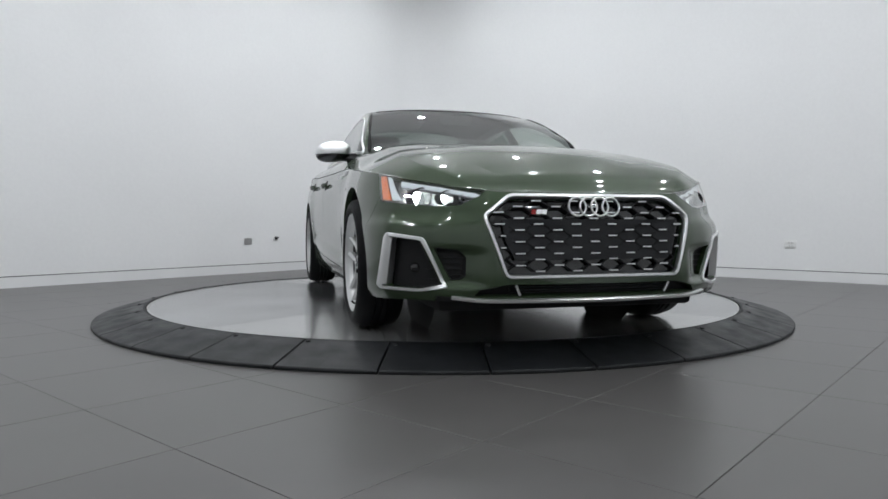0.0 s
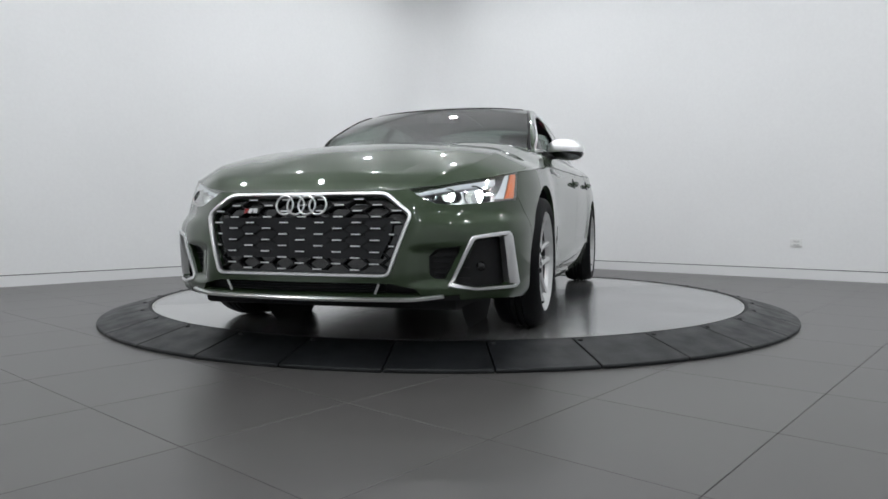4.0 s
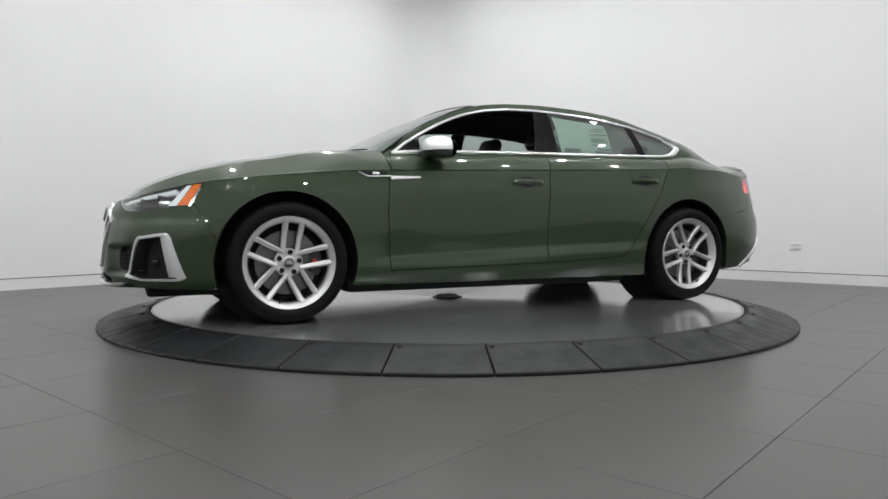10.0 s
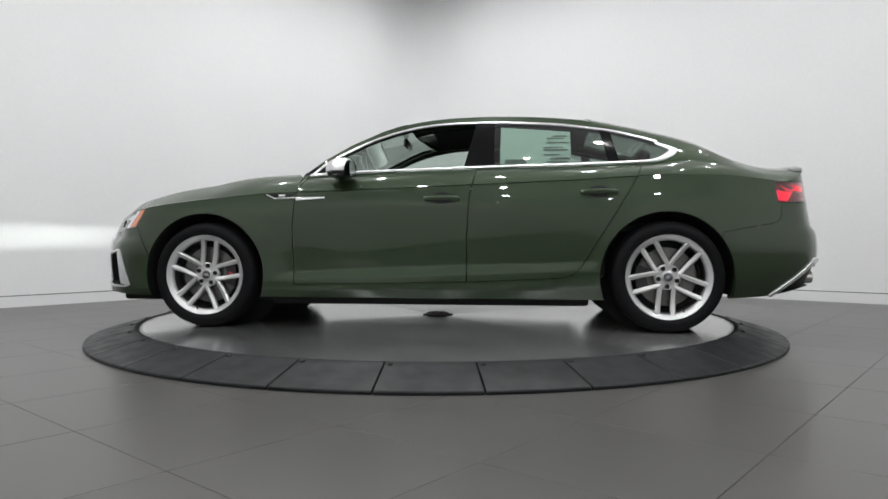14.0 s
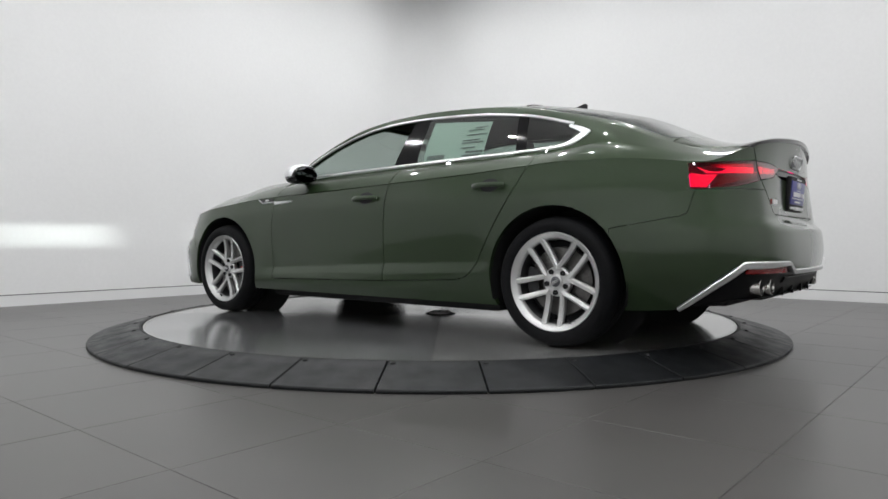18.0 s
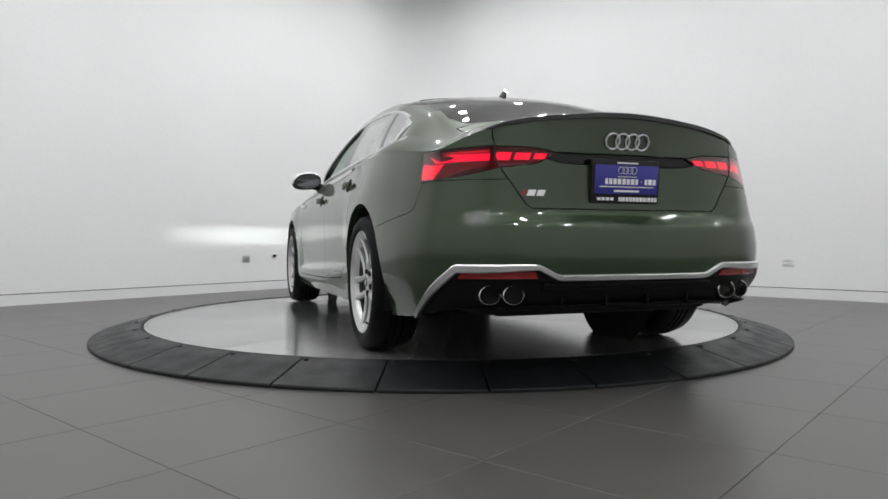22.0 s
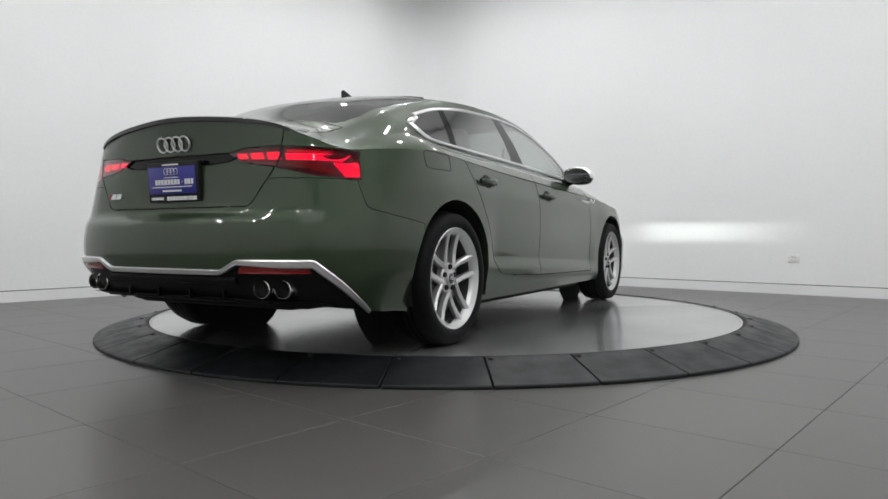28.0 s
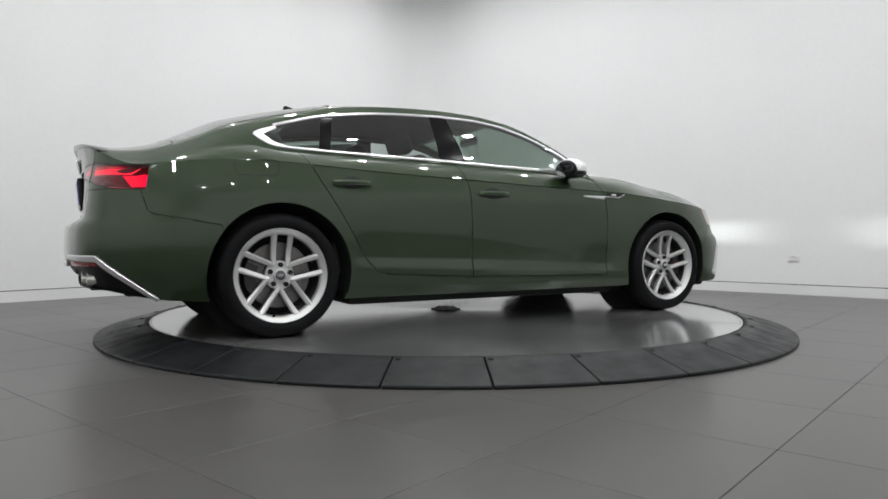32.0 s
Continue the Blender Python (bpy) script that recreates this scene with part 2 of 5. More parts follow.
def ramp_segment(gap=0.0035, n=6):
    bm = bmesh.new()
    half = math.pi / SEGS
    prof = [(RING_OUT, 0.0), (RING_OUT, 0.014), (RING_OUT - 0.006, 0.018), (RING_IN + 0.02, LIP_Z), (RING_IN + 0.010, LIP_Z - 0.002), (RING_IN + 0.010, 0.0)]
    rows = []
    for i in range(n + 1):
        k = -1 + 2 * i / n
        row = []
        for r, z in prof:
            a = k * (half - gap / r)
            row.append(bm.verts.new((r * math.cos(a), r * math.sin(a), z)))
        rows.append(row)
    for a, b in zip(rows, rows[1:]):
        for j in range(len(prof) - 1):
            bm.faces.new((a[j], b[j], b[j + 1], a[j + 1]))
        bm.faces.new((a[-1], b[-1], b[0], a[0]))
    bm.faces.new(rows[0])
    bm.faces.new(list(reversed(rows[-1])))
    bmesh.ops.recalc_face_normals(bm, faces=bm.faces)
    bevel(bm, 0.0025, 1, 40)
    return bm


seg = part("ramp_segment", ramp_segment(), RING_RUBBER, ring, smooth=False)
bolt = part("bolt", lathe([(0.001, 0.012), (0.010, 0.011), (0.014, 0.006), (0.014, 0.0)], 12, "z"), BLACK, seg)
bolt.location = ((RING_IN + 0.045) * math.cos(-0.085), (RING_IN + 0.045) * math.sin(-0.085), LIP_Z - 0.012)
for i in range(SEGS):
    a = radians(-96.53) + (i + 0.5) * 2 * math.pi / SEGS
    m = Matrix.Rotation(a, 4, "Z")
    if i == 0:
        seg.matrix_basis = m
    else:
        s2 = copy_thing(seg, m)
        s2.parent = ring
part("curb", lathe([(RING_IN + 0.010, 0.0), (RING_IN + 0.010, LIP_Z - 0.0005), (RING_IN - 0.002, LIP_Z - 0.001), (RING_IN - 0.003, 0.0)], 160, "z"), BLACK, ring)

disc = empty("turntable_disc", "round polished steel turntable plate with pale rim", "turntable")
RIM_STEEL = mat("brushed steel rim", (0.62, 0.62, 0.61), rough=0.25, metal=0.9, grain=0.05)
part("rim", lathe([(RING_IN - 0.010, 0.0), (RING_IN - 0.010, DISC_Z), (RING_IN - 0.012, DISC_Z + 0.002), (RING_IN - 0.024, DISC_Z + 0.002), (RING_IN - 0.026, DISC_Z - 0.004), (RING_IN - 0.026, 0.0)], 160, "z"), RIM_STEEL, disc)


def plate(a0, a1, n=28):
    """One sector of the deck, with a hair joint to its neighbours."""
    bm = bmesh.new()
    R = RING_IN - 0.027
    top, low = [], []
    g = 0.0016
    pts = [(0.0, 0.0)] + [(R * math.cos(a0 + (a1 - a0) * i / n), R * math.sin(a0 + (a1 - a0) * i / n)) for i in range(n + 1)]
    mid = (a0 + a1) / 2
    for x, y in pts:
        px, py = x + g * math.cos(mid), y + g * math.sin(mid)
        top.append(bm.verts.new((px, py, DISC_Z)))
        low.append(bm.verts.new((px, py, 0.02)))
    bm.faces.new(top)
    bm.faces.new(list(reversed(low)))
    for i in range(len(top)):
        j = (i + 1) % len(top)
        bm.faces.new((top[i], low[i], low[j], top[j]))
    bmesh.ops.recalc_face_normals(bm, faces=bm.faces)
    return bm


for i in range(4):
    part("deck_plate", plate(radians(38 + 90 * i), radians(38 + 90 * (i + 1))), STEEL if i % 2 else STEEL_DULL, disc, smooth=False)
# ---------------------------------------------------------------- the car: surfaces
# car space: x forward from midway between the axles, y to its left, z up from the tyres' contact


def curve(pts, level=False):
    """A smooth function through (x, y) pairs, without overshoot; level: flat at both ends."""
    pts = sorted(pts)
    xs, ys = [p[0] for p in pts], [p[1] for p in pts]
    h = [b - a for a, b in zip(xs, xs[1:])]
    d = [(b - a) / k for a, b, k in zip(ys, ys[1:], h)]
    m = [d[0]] + [0.0 if d[i - 1] * d[i] <= 0 else (h[i - 1] + h[i]) * 3 / ((2 * h[i] + h[i - 1]) / d[i - 1] + (h[i] + 2 * h[i - 1]) / d[i]) for i in range(1, len(d))] + [d[-1]]
    if level:
        m[0] = m[-1] = 0.0

    def f(x):
        if x <= xs[0]:
            return ys[0] + m[0] * (x - xs[0])
        if x >= xs[-1]:
            return ys[-1] + m[-1] * (x - xs[-1])
        i = 0
        while x > xs[i + 1]:
            i += 1
        t = (x - xs[i]) / h[i]
        return ((1 + 2 * t) * (1 - t) ** 2 * ys[i] + t * (1 - t) ** 2 * h[i] * m[i] + t * t * (3 - 2 * t) * ys[i + 1] + t * t * (t - 1) * h[i] * m[i + 1])
    return f


def ease(t):
    t = min(max(t, 0.0), 1.0)
    return t * t * (3 - 2 * t)


# widest outline seen from above, from the nose round the left flank to the tail
RAIL = [(2.335, 0), (2.33, 0.2), (2.312, 0.42), (2.225, 0.60), (2.115, 0.735), (1.985, 0.85), (1.815, 0.898), (1.55, 0.916), (1.3, 0.919), (0.95, 0.907),
        (0.4, 0.903), (-0.3, 0.905), (-0.9, 0.908), (-1.25, 0.917), (-1.5, 0.919), (-1.75, 0.912), (-2.0, 0.884), (-2.20, 0.830), (-2.335, 0.74),
        (-2.43, 0.57), (-2.468, 0.33), (-2.482, 0)]
S_AT = [0.0]
for p, q in zip(RAIL, RAIL[1:]):
    S_AT.append(S_AT[-1] + math.hypot(p[0] - q[0], p[1] - q[1]))
S_MAX = S_AT[-1]
S_AT = [v / S_MAX for v in S_AT]
rail_x, rail_y = curve([(s, p[0]) for s, p in zip(S_AT, RAIL)], True), curve([(s, p[1]) for s, p in zip(S_AT, RAIL)])
# how far the skin lies inside that outline, by height, at eight stations
INSETS = [
    (0, [(0.16, 0.16), (0.20, 0.03), (0.25, 0.0), (0.31, 0.004), (0.48, 0.018), (0.60, 0.040), (0.67, 0.075)]),
    (2, [(0.16, 0.15), (0.20, 0.03), (0.25, 0.01), (0.31, 0.004), (0.48, 0.016), (0.60, 0.042), (0.69, 0.095)]),
    (4, [(0.16, 0.10), (0.20, 0.025), (0.25, 0.008), (0.35, 0.003), (0.48, 0.0), (0.53, 0.010), (0.58, 0.044), (0.64, 0.060), (0.72, 0.090)]),
    (7, [(0.16, 0.06), (0.25, 0.018), (0.40, 0.01), (0.55, 0.0), (0.70, 0.010), (0.82, 0.040)]),
    (10, [(0.19, 0.036), (0.225, 0.018), (0.258, 0.004), (0.285, 0.002), (0.34, 0.004), (0.45, 0.010), (0.60, 0.013), (0.75, 0.014), (0.87, 0.034)]),
    (14, [(0.19, 0.06), (0.30, 0.03), (0.45, 0.005), (0.60, 0.0), (0.75, 0.008), (0.92, 0.045)]),
    (17, [(0.20, 0.08), (0.28, 0.045), (0.40, 0.01), (0.50, 0.0), (0.58, 0.008), (0.66, 0.026), (0.75, 0.044), (0.91, 0.080)]),
    (21, [(0.22, 0.12), (0.30, 0.07), (0.40, 0.01), (0.48, 0.0), (0.575, 0.006), (0.602, 0.012), (0.614, 0.030), (0.64, 0.085), (0.655, 0.095), (0.72, 0.10), (0.86, 0.095), (0.95, 0.085), (1.03, 0.072)]),
]
INSETS = [(S_AT[i], curve(p)) for i, p in INSETS]
low_z = curve([(S_AT[i], z) for i, z in ((0, 0.20), (3, 0.205), (4, 0.21), (6, 0.20), (9, 0.195), (13, 0.19), (16, 0.215), (17, 0.245), (18, 0.272), (21, 0.285))])
top_z = curve([(S_AT[i], z) for i, z in ((0, 0.665), (1, 0.667), (2, 0.67), (3, 0.69), (4, 0.715), (5, 0.74), (6, 0.765), (8, 0.822), (9, 0.85), (10, 0.868),
                                         (11, 0.893), (12, 0.915), (13, 0.934), (14, 0.945), (15, 0.945), (16, 0.925), (17, 0.906), (18, 0.942), (19, 0.995), (20, 1.026), (21, 1.044))], True)


def skin(s, z):
    """The lower body's skin, s from the nose (0) to the tail (1)."""
    e = 1e-4
    s = min(max(s, 0.0), 1.0)
    a, b = max(s - e, 0), min(s + e, 1)
    tx, ty = rail_x(b) - rail_x(a), rail_y(b) - rail_y(a)
    n = math.hypot(tx, ty)
    nx, ny = -ty / n * -1, tx / n * -1
    for (s0, f0), (s1, f1) in zip(INSETS, INSETS[1:]):
        if s <= s1:
            w = ease((s - s0) / (s1 - s0))
            d = f0(z) * (1 - w) + f1(z) * w
            break
    # hollow between the grille and the corner inlet
    y = rail_y(s)
    if s < S_AT[5] and z < 0.45:
        d += 0.024 * ease((y - 0.47) / 0.08) * ease((0.71 - y) / 0.09) * ease((z - 0.262) / 0.03) * ease((0.445 - z) / 0.035)
    # hollow of the doors over a shoulder that rises to the rear
    rx = rail_x(s)
    if y > 0.85 and -1.15 < rx < 1.0 and z < 0.82:
        foot = 0.335 - 0.032 * rx
        wide = 0.046 + 0.012 * ease((0.9 - rx) / 1.3)
        d += 0.016 * ease((0.97 - rx) / 0.22) * ease((rx + 1.12) / 0.16) * min(max((z - foot) / wide, 0.0), 1.0) * (1 - min(max((z - foot - wide) / 0.34, 0.0), 1.0)) ** 1.8
    x, y = rail_x(s) - nx * d, rail_y(s) - ny * d
    return Vector((x, max(y, 0.0), z))


def grid(fn, us, vs):
    bm = bmesh.new()
    rows = [[bm.verts.new(fn(u, v)) for v in vs] for u in us]
    for a, b in zip(rows, rows[1:]):
        for j in range(len(vs) - 1):
            bm.faces.new((a[j], b[j], b[j + 1], a[j + 1]))
    bmesh.ops.remove_doubles(bm, verts=bm.verts, dist=1e-5)
    return bm


def steps(a, b, n):
    return [a + (b - a) * i / n for i in range(n + 1)]


EDGE = [skin(i / 1500, top_z(i / 1500)) for i in range(1501)]


def edge(s):
    """The upper rim of the lower body."""
    k = min(max(s, 0.0), 1.0) * 1500
    i = min(int(k), 1499)
    return EDGE[i].lerp(EDGE[i + 1], k - i)


def find(f, want, a, b):
    """Where the falling or rising f takes the value want between a and b."""
    fa, fb = f(a) - want, f(b) - want
    for _ in range(60):
        if abs(fb - fa) < 1e-12:
            break
        m = (a + b) / 2 if _ % 3 == 2 else a - fa * (b - a) / (fb - fa)
        m = min(max(m, a), b)
        fm = f(m) - want
        if abs(fm) < 2e-6:
            return m
        if (fm < 0) == (fa < 0):
            a, fa = m, fm
        else:
            b, fb = m, fm
        if b - a < 1e-8:
            break
    return (a + b) / 2


S_HOOD = find(lambda s: edge(s).y, 0.42, 0.0, S_AT[5])
S_COWL = find(lambda s: edge(s).x, 0.80, S_AT[5], S_AT[12])
S_TAIL = find(lambda s: edge(s).x, -2.11, S_AT[13], S_AT[19])

shell = grid(lambda s, w: skin(s, low_z(s) + (top_z(s) - low_z(s)) * w), steps(0, 1, 210), steps(0, 0.07, 4)[:-1] + steps(0.07, 0.42, 24)[:-1] + steps(0.42, 1, 24))

hood_z = curve([(2.262, 0.668), (2.21, 0.712), (2.12, 0.764), (2.0, 0.824), (1.85, 0.881), (1.6, 0.940), (1.3, 0.974), (1.0, 0.984), (0.8, 0.99)])


def hood_at(u, t):
    """u from the front edge (0) to the cowl (1), t from the middle (0) to the left edge (1)."""
    crease = 0.88 - 0.12 * ease(u * 1.6)
    t = t * 2 * crease if t <= 0.5 else crease + (t - 0.5) * 2 * (1 - crease)
    xs = edge(S_HOOD).x + (0.80 - edge(S_HOOD).x) * u
    s = find(lambda q: edge(q).x, xs, S_HOOD, S_COWL)
    side = edge(s)
    front = edge(find(lambda q: edge(q).y, 0.42 * t, 0.0, S_HOOD)) if t > 0 else edge(0.0)
    x = front.x + ((1.0 - 0.20 * min(1.0, t / 0.85) ** 2) - front.x) * u
    zc = hood_z(x)
    tent = 1 - abs(t - crease) / (0.30 if t < crease else 0.9 * (1 - crease))
    ridge = 0.027 * max(tent, 0.0) * ease(u * 6) * (1 - 0.5 * ease((u - 0.6) / 0.4))
    z = side.z + max(zc - side.z, 0) * (1 - t ** (1.9 + 0.6 * ease(u * 2) + 5.0 * ease((u - 0.55) / 0.45))) + ridge
    w = ease(u / 0.10)
    return Vector((x, side.y * t, front.z + (z - front.z) * w if u < 0.10 else z))


hood_us = [0, 0.008, 0.02, 0.04, 0.065] + steps(0.09, 1, 36)
hood_l = grid(hood_at, hood_us, steps(0, 1, 40))

belt_y = curve([(0.8, 0.77), (0.72, 0.752), (0.4, 0.765), (0, 0.77), (-0.6, 0.765), (-1.1, 0.745), (-1.5, 0.73), (-1.9, 0.725), (-2.2, 0.70)])
belt_z = curve([(0.8, 0.935), (0.72, 0.955), (0.5, 0.965), (0, 0.98), (-0.6, 0.995), (-1.0, 1.005), (-1.4, 1.02), (-1.6, 1.04), (-1.9, 1.035), (-2.2, 0.97)])
rail_zz = curve([(0.80, 0.962), (0.72, 1.005), (0.65, 1.075), (0.5, 1.162), (0.35, 1.235), (0.21, 1.288), (0.03, 1.33), (-0.16, 1.35), (-0.4, 1.358), (-0.63, 1.353),
                 (-0.99, 1.325), (-1.36, 1.243), (-1.6, 1.175), (-1.9, 1.08), (-2.2, 0.99)])
rail_yy = curve([(0.8, 0.74), (0.5, 0.68), (0.21, 0.62), (0, 0.595), (-0.4, 0.58), (-0.9, 0.575), (-1.36, 0.59), (-1.6, 0.605), (-1.9, 0.63), (-2.2, 0.60)])
roof_z = curve([(1.0, 0.975), (0.8, 1.065), (0.5, 1.21), (0.25, 1.315), (0.1, 1.365), (-0.1, 1.395), (-0.4, 1.41), (-0.7, 1.407), (-1.0, 1.389), (-1.3, 1.342),
                (-1.6, 1.270), (-1.9, 1.178), (-2.15, 1.108), (-2.3, 1.072), (-2.42, 1.048)])
dlo_top = curve([(0.75, 0.958), (0.65, 1.033), (0.5, 1.12), (0.35, 1.192), (0.21, 1.243), (0.03, 1.285), (-0.16, 1.304), (-0.37, 1.308), (-0.63, 1.30), (-0.81, 1.29),
                 (-0.99, 1.268), (-1.18, 1.238), (-1.36, 1.19), (-1.51, 1.142), (-1.60, 1.10)])
END_Y = curve([(0, edge(S_TAIL).y), (1, 0.70), (2, 0.55), (3, 0.0)])


def section(x, v):
    s = find(lambda q: edge(q).x, x, S_AT[4], S_AT[18])
    c = edge(s)
    b = Vector((x, belt_y(x), belt_z(x)))
    r = Vector((x, rail_yy(x), rail_zz(x)))
    if v <= 1:
        p = c.lerp(b, v)
        k = 4 * v * (1 - v)
        return Vector((x, p.y + 0.006 * k, p.z + 0.012 * k))
    if v <= 2:
        w = v - 1
        p = b.lerp(r, w)
        return Vector((x, p.y + 0.018 * 4 * w * (1 - w) * ease((r.z - b.z) / 0.2), p.z))
    w = v - 2
    return Vector((x, r.y * (1 - w), r.z + (roof_z(x) - r.z) * (1 - (1 - w) ** 2.3)))


def upper_at(u, v):
    s_end = find(lambda q: edge(q).y, END_Y(v), S_TAIL, 1.0) if v < 3 else 1.0
    if v == 0:
        s_end = S_TAIL
    end = edge(s_end)
    x0 = 0.80 + 0.20 * (1 - (3 - v) ** 2) if v > 2 else 0.80
    x = x0 + (end.x - x0) * u
    p = section(max(x, -2.3), v)
    p.x = x
    w = ease((u - 0.78) / 0.22)
    if w > 0:
        p = p.lerp(Vector((x, end.y, end.z)), w)
    return p


upper = grid(upper_at, steps(0, 1, 150), steps(0, 1, 5) + steps(1.1, 2, 9) + steps(2.05, 3, 18))
for b in (shell, hood_l, upper):
    bmesh.ops.recalc_face_normals(b, faces=b.faces)
    s = sum((f.calc_center_median().y - 0.0) * f.normal.y for f in b.faces)
    if s < 0:
        bmesh.ops.reverse_faces(b, faces=b.faces)

# ---------------------------------------------------------------- cutting the skin into panels


def inside(poly, p):
    r = False
    n = len(poly)
    for i in range(n):
        (x1, y1), (x2, y2) = poly[i], poly[(i + 1) % n]
        if (y1 > p[1]) != (y2 > p[1]) and p[0] < (x2 - x1) * (p[1] - y1) / (y2 - y1) + x1:
            r = not r
    return r


def carve(bm, poly, axis, keep=lambda c: True):
    """Cut the polygon's outline into bm along an axis and return the piece inside as a bmesh of its own."""
    k = {"x": (1, 2), "y": (0, 2), "z": (0, 1)}[axis]
    n = len(poly)
    for i in range(n):
        a, b = poly[i], poly[(i + 1) % n]
        x0, x1, y0, y1 = min(a[0], b[0]) - 2e-4, max(a[0], b[0]) + 2e-4, min(a[1], b[1]) - 2e-4, max(a[1], b[1]) + 2e-4
        faces = []
        for f in bm.faces:
            qs = [(v.co[k[0]], v.co[k[1]]) for v in f.verts]
            if max(q[0] for q in qs) < x0 or min(q[0] for q in qs) > x1 or max(q[1] for q in qs) < y0 or min(q[1] for q in qs) > y1:
                continue
            if keep(f.calc_center_median()):
                faces.append(f)
        if not faces:
            continue
        co, no = [0.0] * 3, [0.0] * 3
        co[k[0]], co[k[1]] = a
        no[k[0]], no[k[1]] = b[1] - a[1], a[0] - b[0]
        es = list({e for f in faces for e in f.edges})
        vs = list({v for f in faces for v in f.verts})
        bmesh.ops.bisect_plane(bm, geom=vs + es + faces, dist=1e-6, plane_co=co, plane_no=Vector(no).normalized())
    got = []
    for f in bm.faces:
        c = f.calc_center_median()
        if keep(c) and inside(poly, (c[k[0]], c[k[1]])):
            got.append(f)
    out = bmesh.new()
    at = {}
    for f in got:
        vs = []
        for v in f.verts:
            if v not in at:
                at[v] = out.verts.new(v.co)
            vs.append(at[v])
        out.faces.new(vs)
    bmesh.ops.delete(bm, geom=got, context="FACES")
    return out


def mirrored(bm):
    c = bm.copy()
    bmesh.ops.transform(c, matrix=Matrix.Diagonal((1, -1, 1, 1)), verts=c.verts)
    bmesh.ops.reverse_faces(c, faces=c.faces)
    return c


def panel(bm, gap=0.0030, depth=0.028, weld=2e-4):
    """Pull the rim of a panel in by a hair and fold it inwards."""
    bmesh.ops.remove_doubles(bm, verts=bm.verts, dist=weld)
    bm.normal_update()
    rim = [e for e in bm.edges if len(e.link_faces) == 1]
    verts = {v for e in rim for v in e.verts}
    move = {}
    for v in verts:
        d = Vector()
        for e in v.link_edges:
            if len(e.link_faces) == 1:
                f = e.link_faces[0]
                t = (e.verts[1].co - e.verts[0].co).normalized()
                w = f.calc_center_median() - (e.verts[0].co + e.verts[1].co) / 2
                w -= t * w.dot(t)
                if w.length > 1e-9:
                    d += w.normalized()
        move[v] = d.normalized() * gap if d.length > 1e-6 else Vector()
    normals = {v: v.normal.copy() for v in verts}
    for v, d in move.items():
        v.co += d
    if depth:
        r = bmesh.ops.extrude_edge_only(bm, edges=rim)
        fresh = [g for g in r["geom"] if isinstance(g, bmesh.types.BMVert)]
        olds = list(verts)
        spots = {tuple(round(c, 6) for c in v.co): normals[v] for v in olds}
        for g in fresh:
            n = spots.get(tuple(round(c, 6) for c in g.co))
            if n:
                g.co -= n * depth
    return bm


def both(bm):
    return join(bm.copy(), mirrored(bm))


def circle(cx, cz, r, n=44):
    return [(cx + r * math.cos(2 * math.pi * i / n), cz + r * math.sin(2 * math.pi * i / n)) for i in range(n)]


AXLE_F, AXLE_R, TYRE_R = 1.394, -1.466, 0.334
ARCH_R = 0.387
flank = lambda c: c.y > 0.5
for ax in (AXLE_F + 0.006, AXLE_R + 0.010):
    carve(shell, circle(ax, 0.335, ARCH_R), "y", flank).free()

car = empty("car", "dark green four-door sports saloon with silver trim and alloy wheels", "car")

# windows
dlo = [(x, belt_z(x) + 0.012) for x in steps(0.735, -1.40, 12)] + [(-1.47, 1.045), (-1.53, 1.075), (-1.565, 1.11), (-1.545, 1.13)] + [(x, dlo_top(x)) for x in steps(-1.48, 0.70, 22)]
glass_zone = carve(upper, dlo, "y")
front_win = carve(glass_zone, [(0.56, 0.9), (-0.215, 0.9), (-0.34, 1.4), (0.56, 1.4)], "y")
rear_win = carve(glass_zone, [(-0.43, 0.9), (-1.165, 0.9), (-1.055, 1.4), (-0.435, 1.4)], "y")
quarter_win = carve(glass_zone, [(-1.235, 0.9), (-1.7, 0.9), (-1.7, 1.4), (-1.12, 1.4)], "y")
screen_poly = [(0.975 - 0.20 * (t / 0.7) ** 2, t) for t in steps(0, 0.71, 8)] + [(0.55, 0.668), (0.3, 0.618), (0.09, 0.582)] + [(0.13 + 0.07 * (1 - (t / 0.55) ** 2) - 0.02, t) for t in steps(0.55, 0, 6)]
screen_poly[0], screen_poly[-1] = (0.975, -0.01), (0.18, -0.01)
high = lambda c: c.z > 0.93
windscreen = carve(upper, screen_poly, "z", high)
rear_glass_poly = [(-1.02, -0.01), (-1.03, 0.3), (-1.06, 0.50), (-1.15, 0.535), (-1.5, 0.55), (-1.80, 0.565), (-1.93, 0.53), (-2.0, 0.3), (-2.02, -0.01)]
rear_glass = carve(upper, rear_glass_poly, "z", lambda c: c.z > 1.0)

# doors
door_f_poly = [(0.812, 0.277), (0.826, 0.62), (0.812, 0.83), (0.76, 0.97), (0.72, 1.01), (-0.335, 1.03), (-0.285, 0.83), (-0.27, 0.57), (-0.268, 0.297)]
door_r_poly = [(-0.268, 0.297), (-0.27, 0.57), (-0.285, 0.83), (-0.335, 1.03), (-1.345, 1.045), (-1.30, 0.95), (-1.24, 0.845), (-1.13, 0.67), (-0.965, 0.40), (-0.91, 0.345), (-0.84, 0.324), (-0.58, 0.311)]
door_f = join(carve(shell, door_f_poly, "y", flank), carve(upper, door_f_poly, "y", flank))
door_r = join(carve(shell, door_r_poly, "y", flank), carve(upper, door_r_poly, "y", flank))

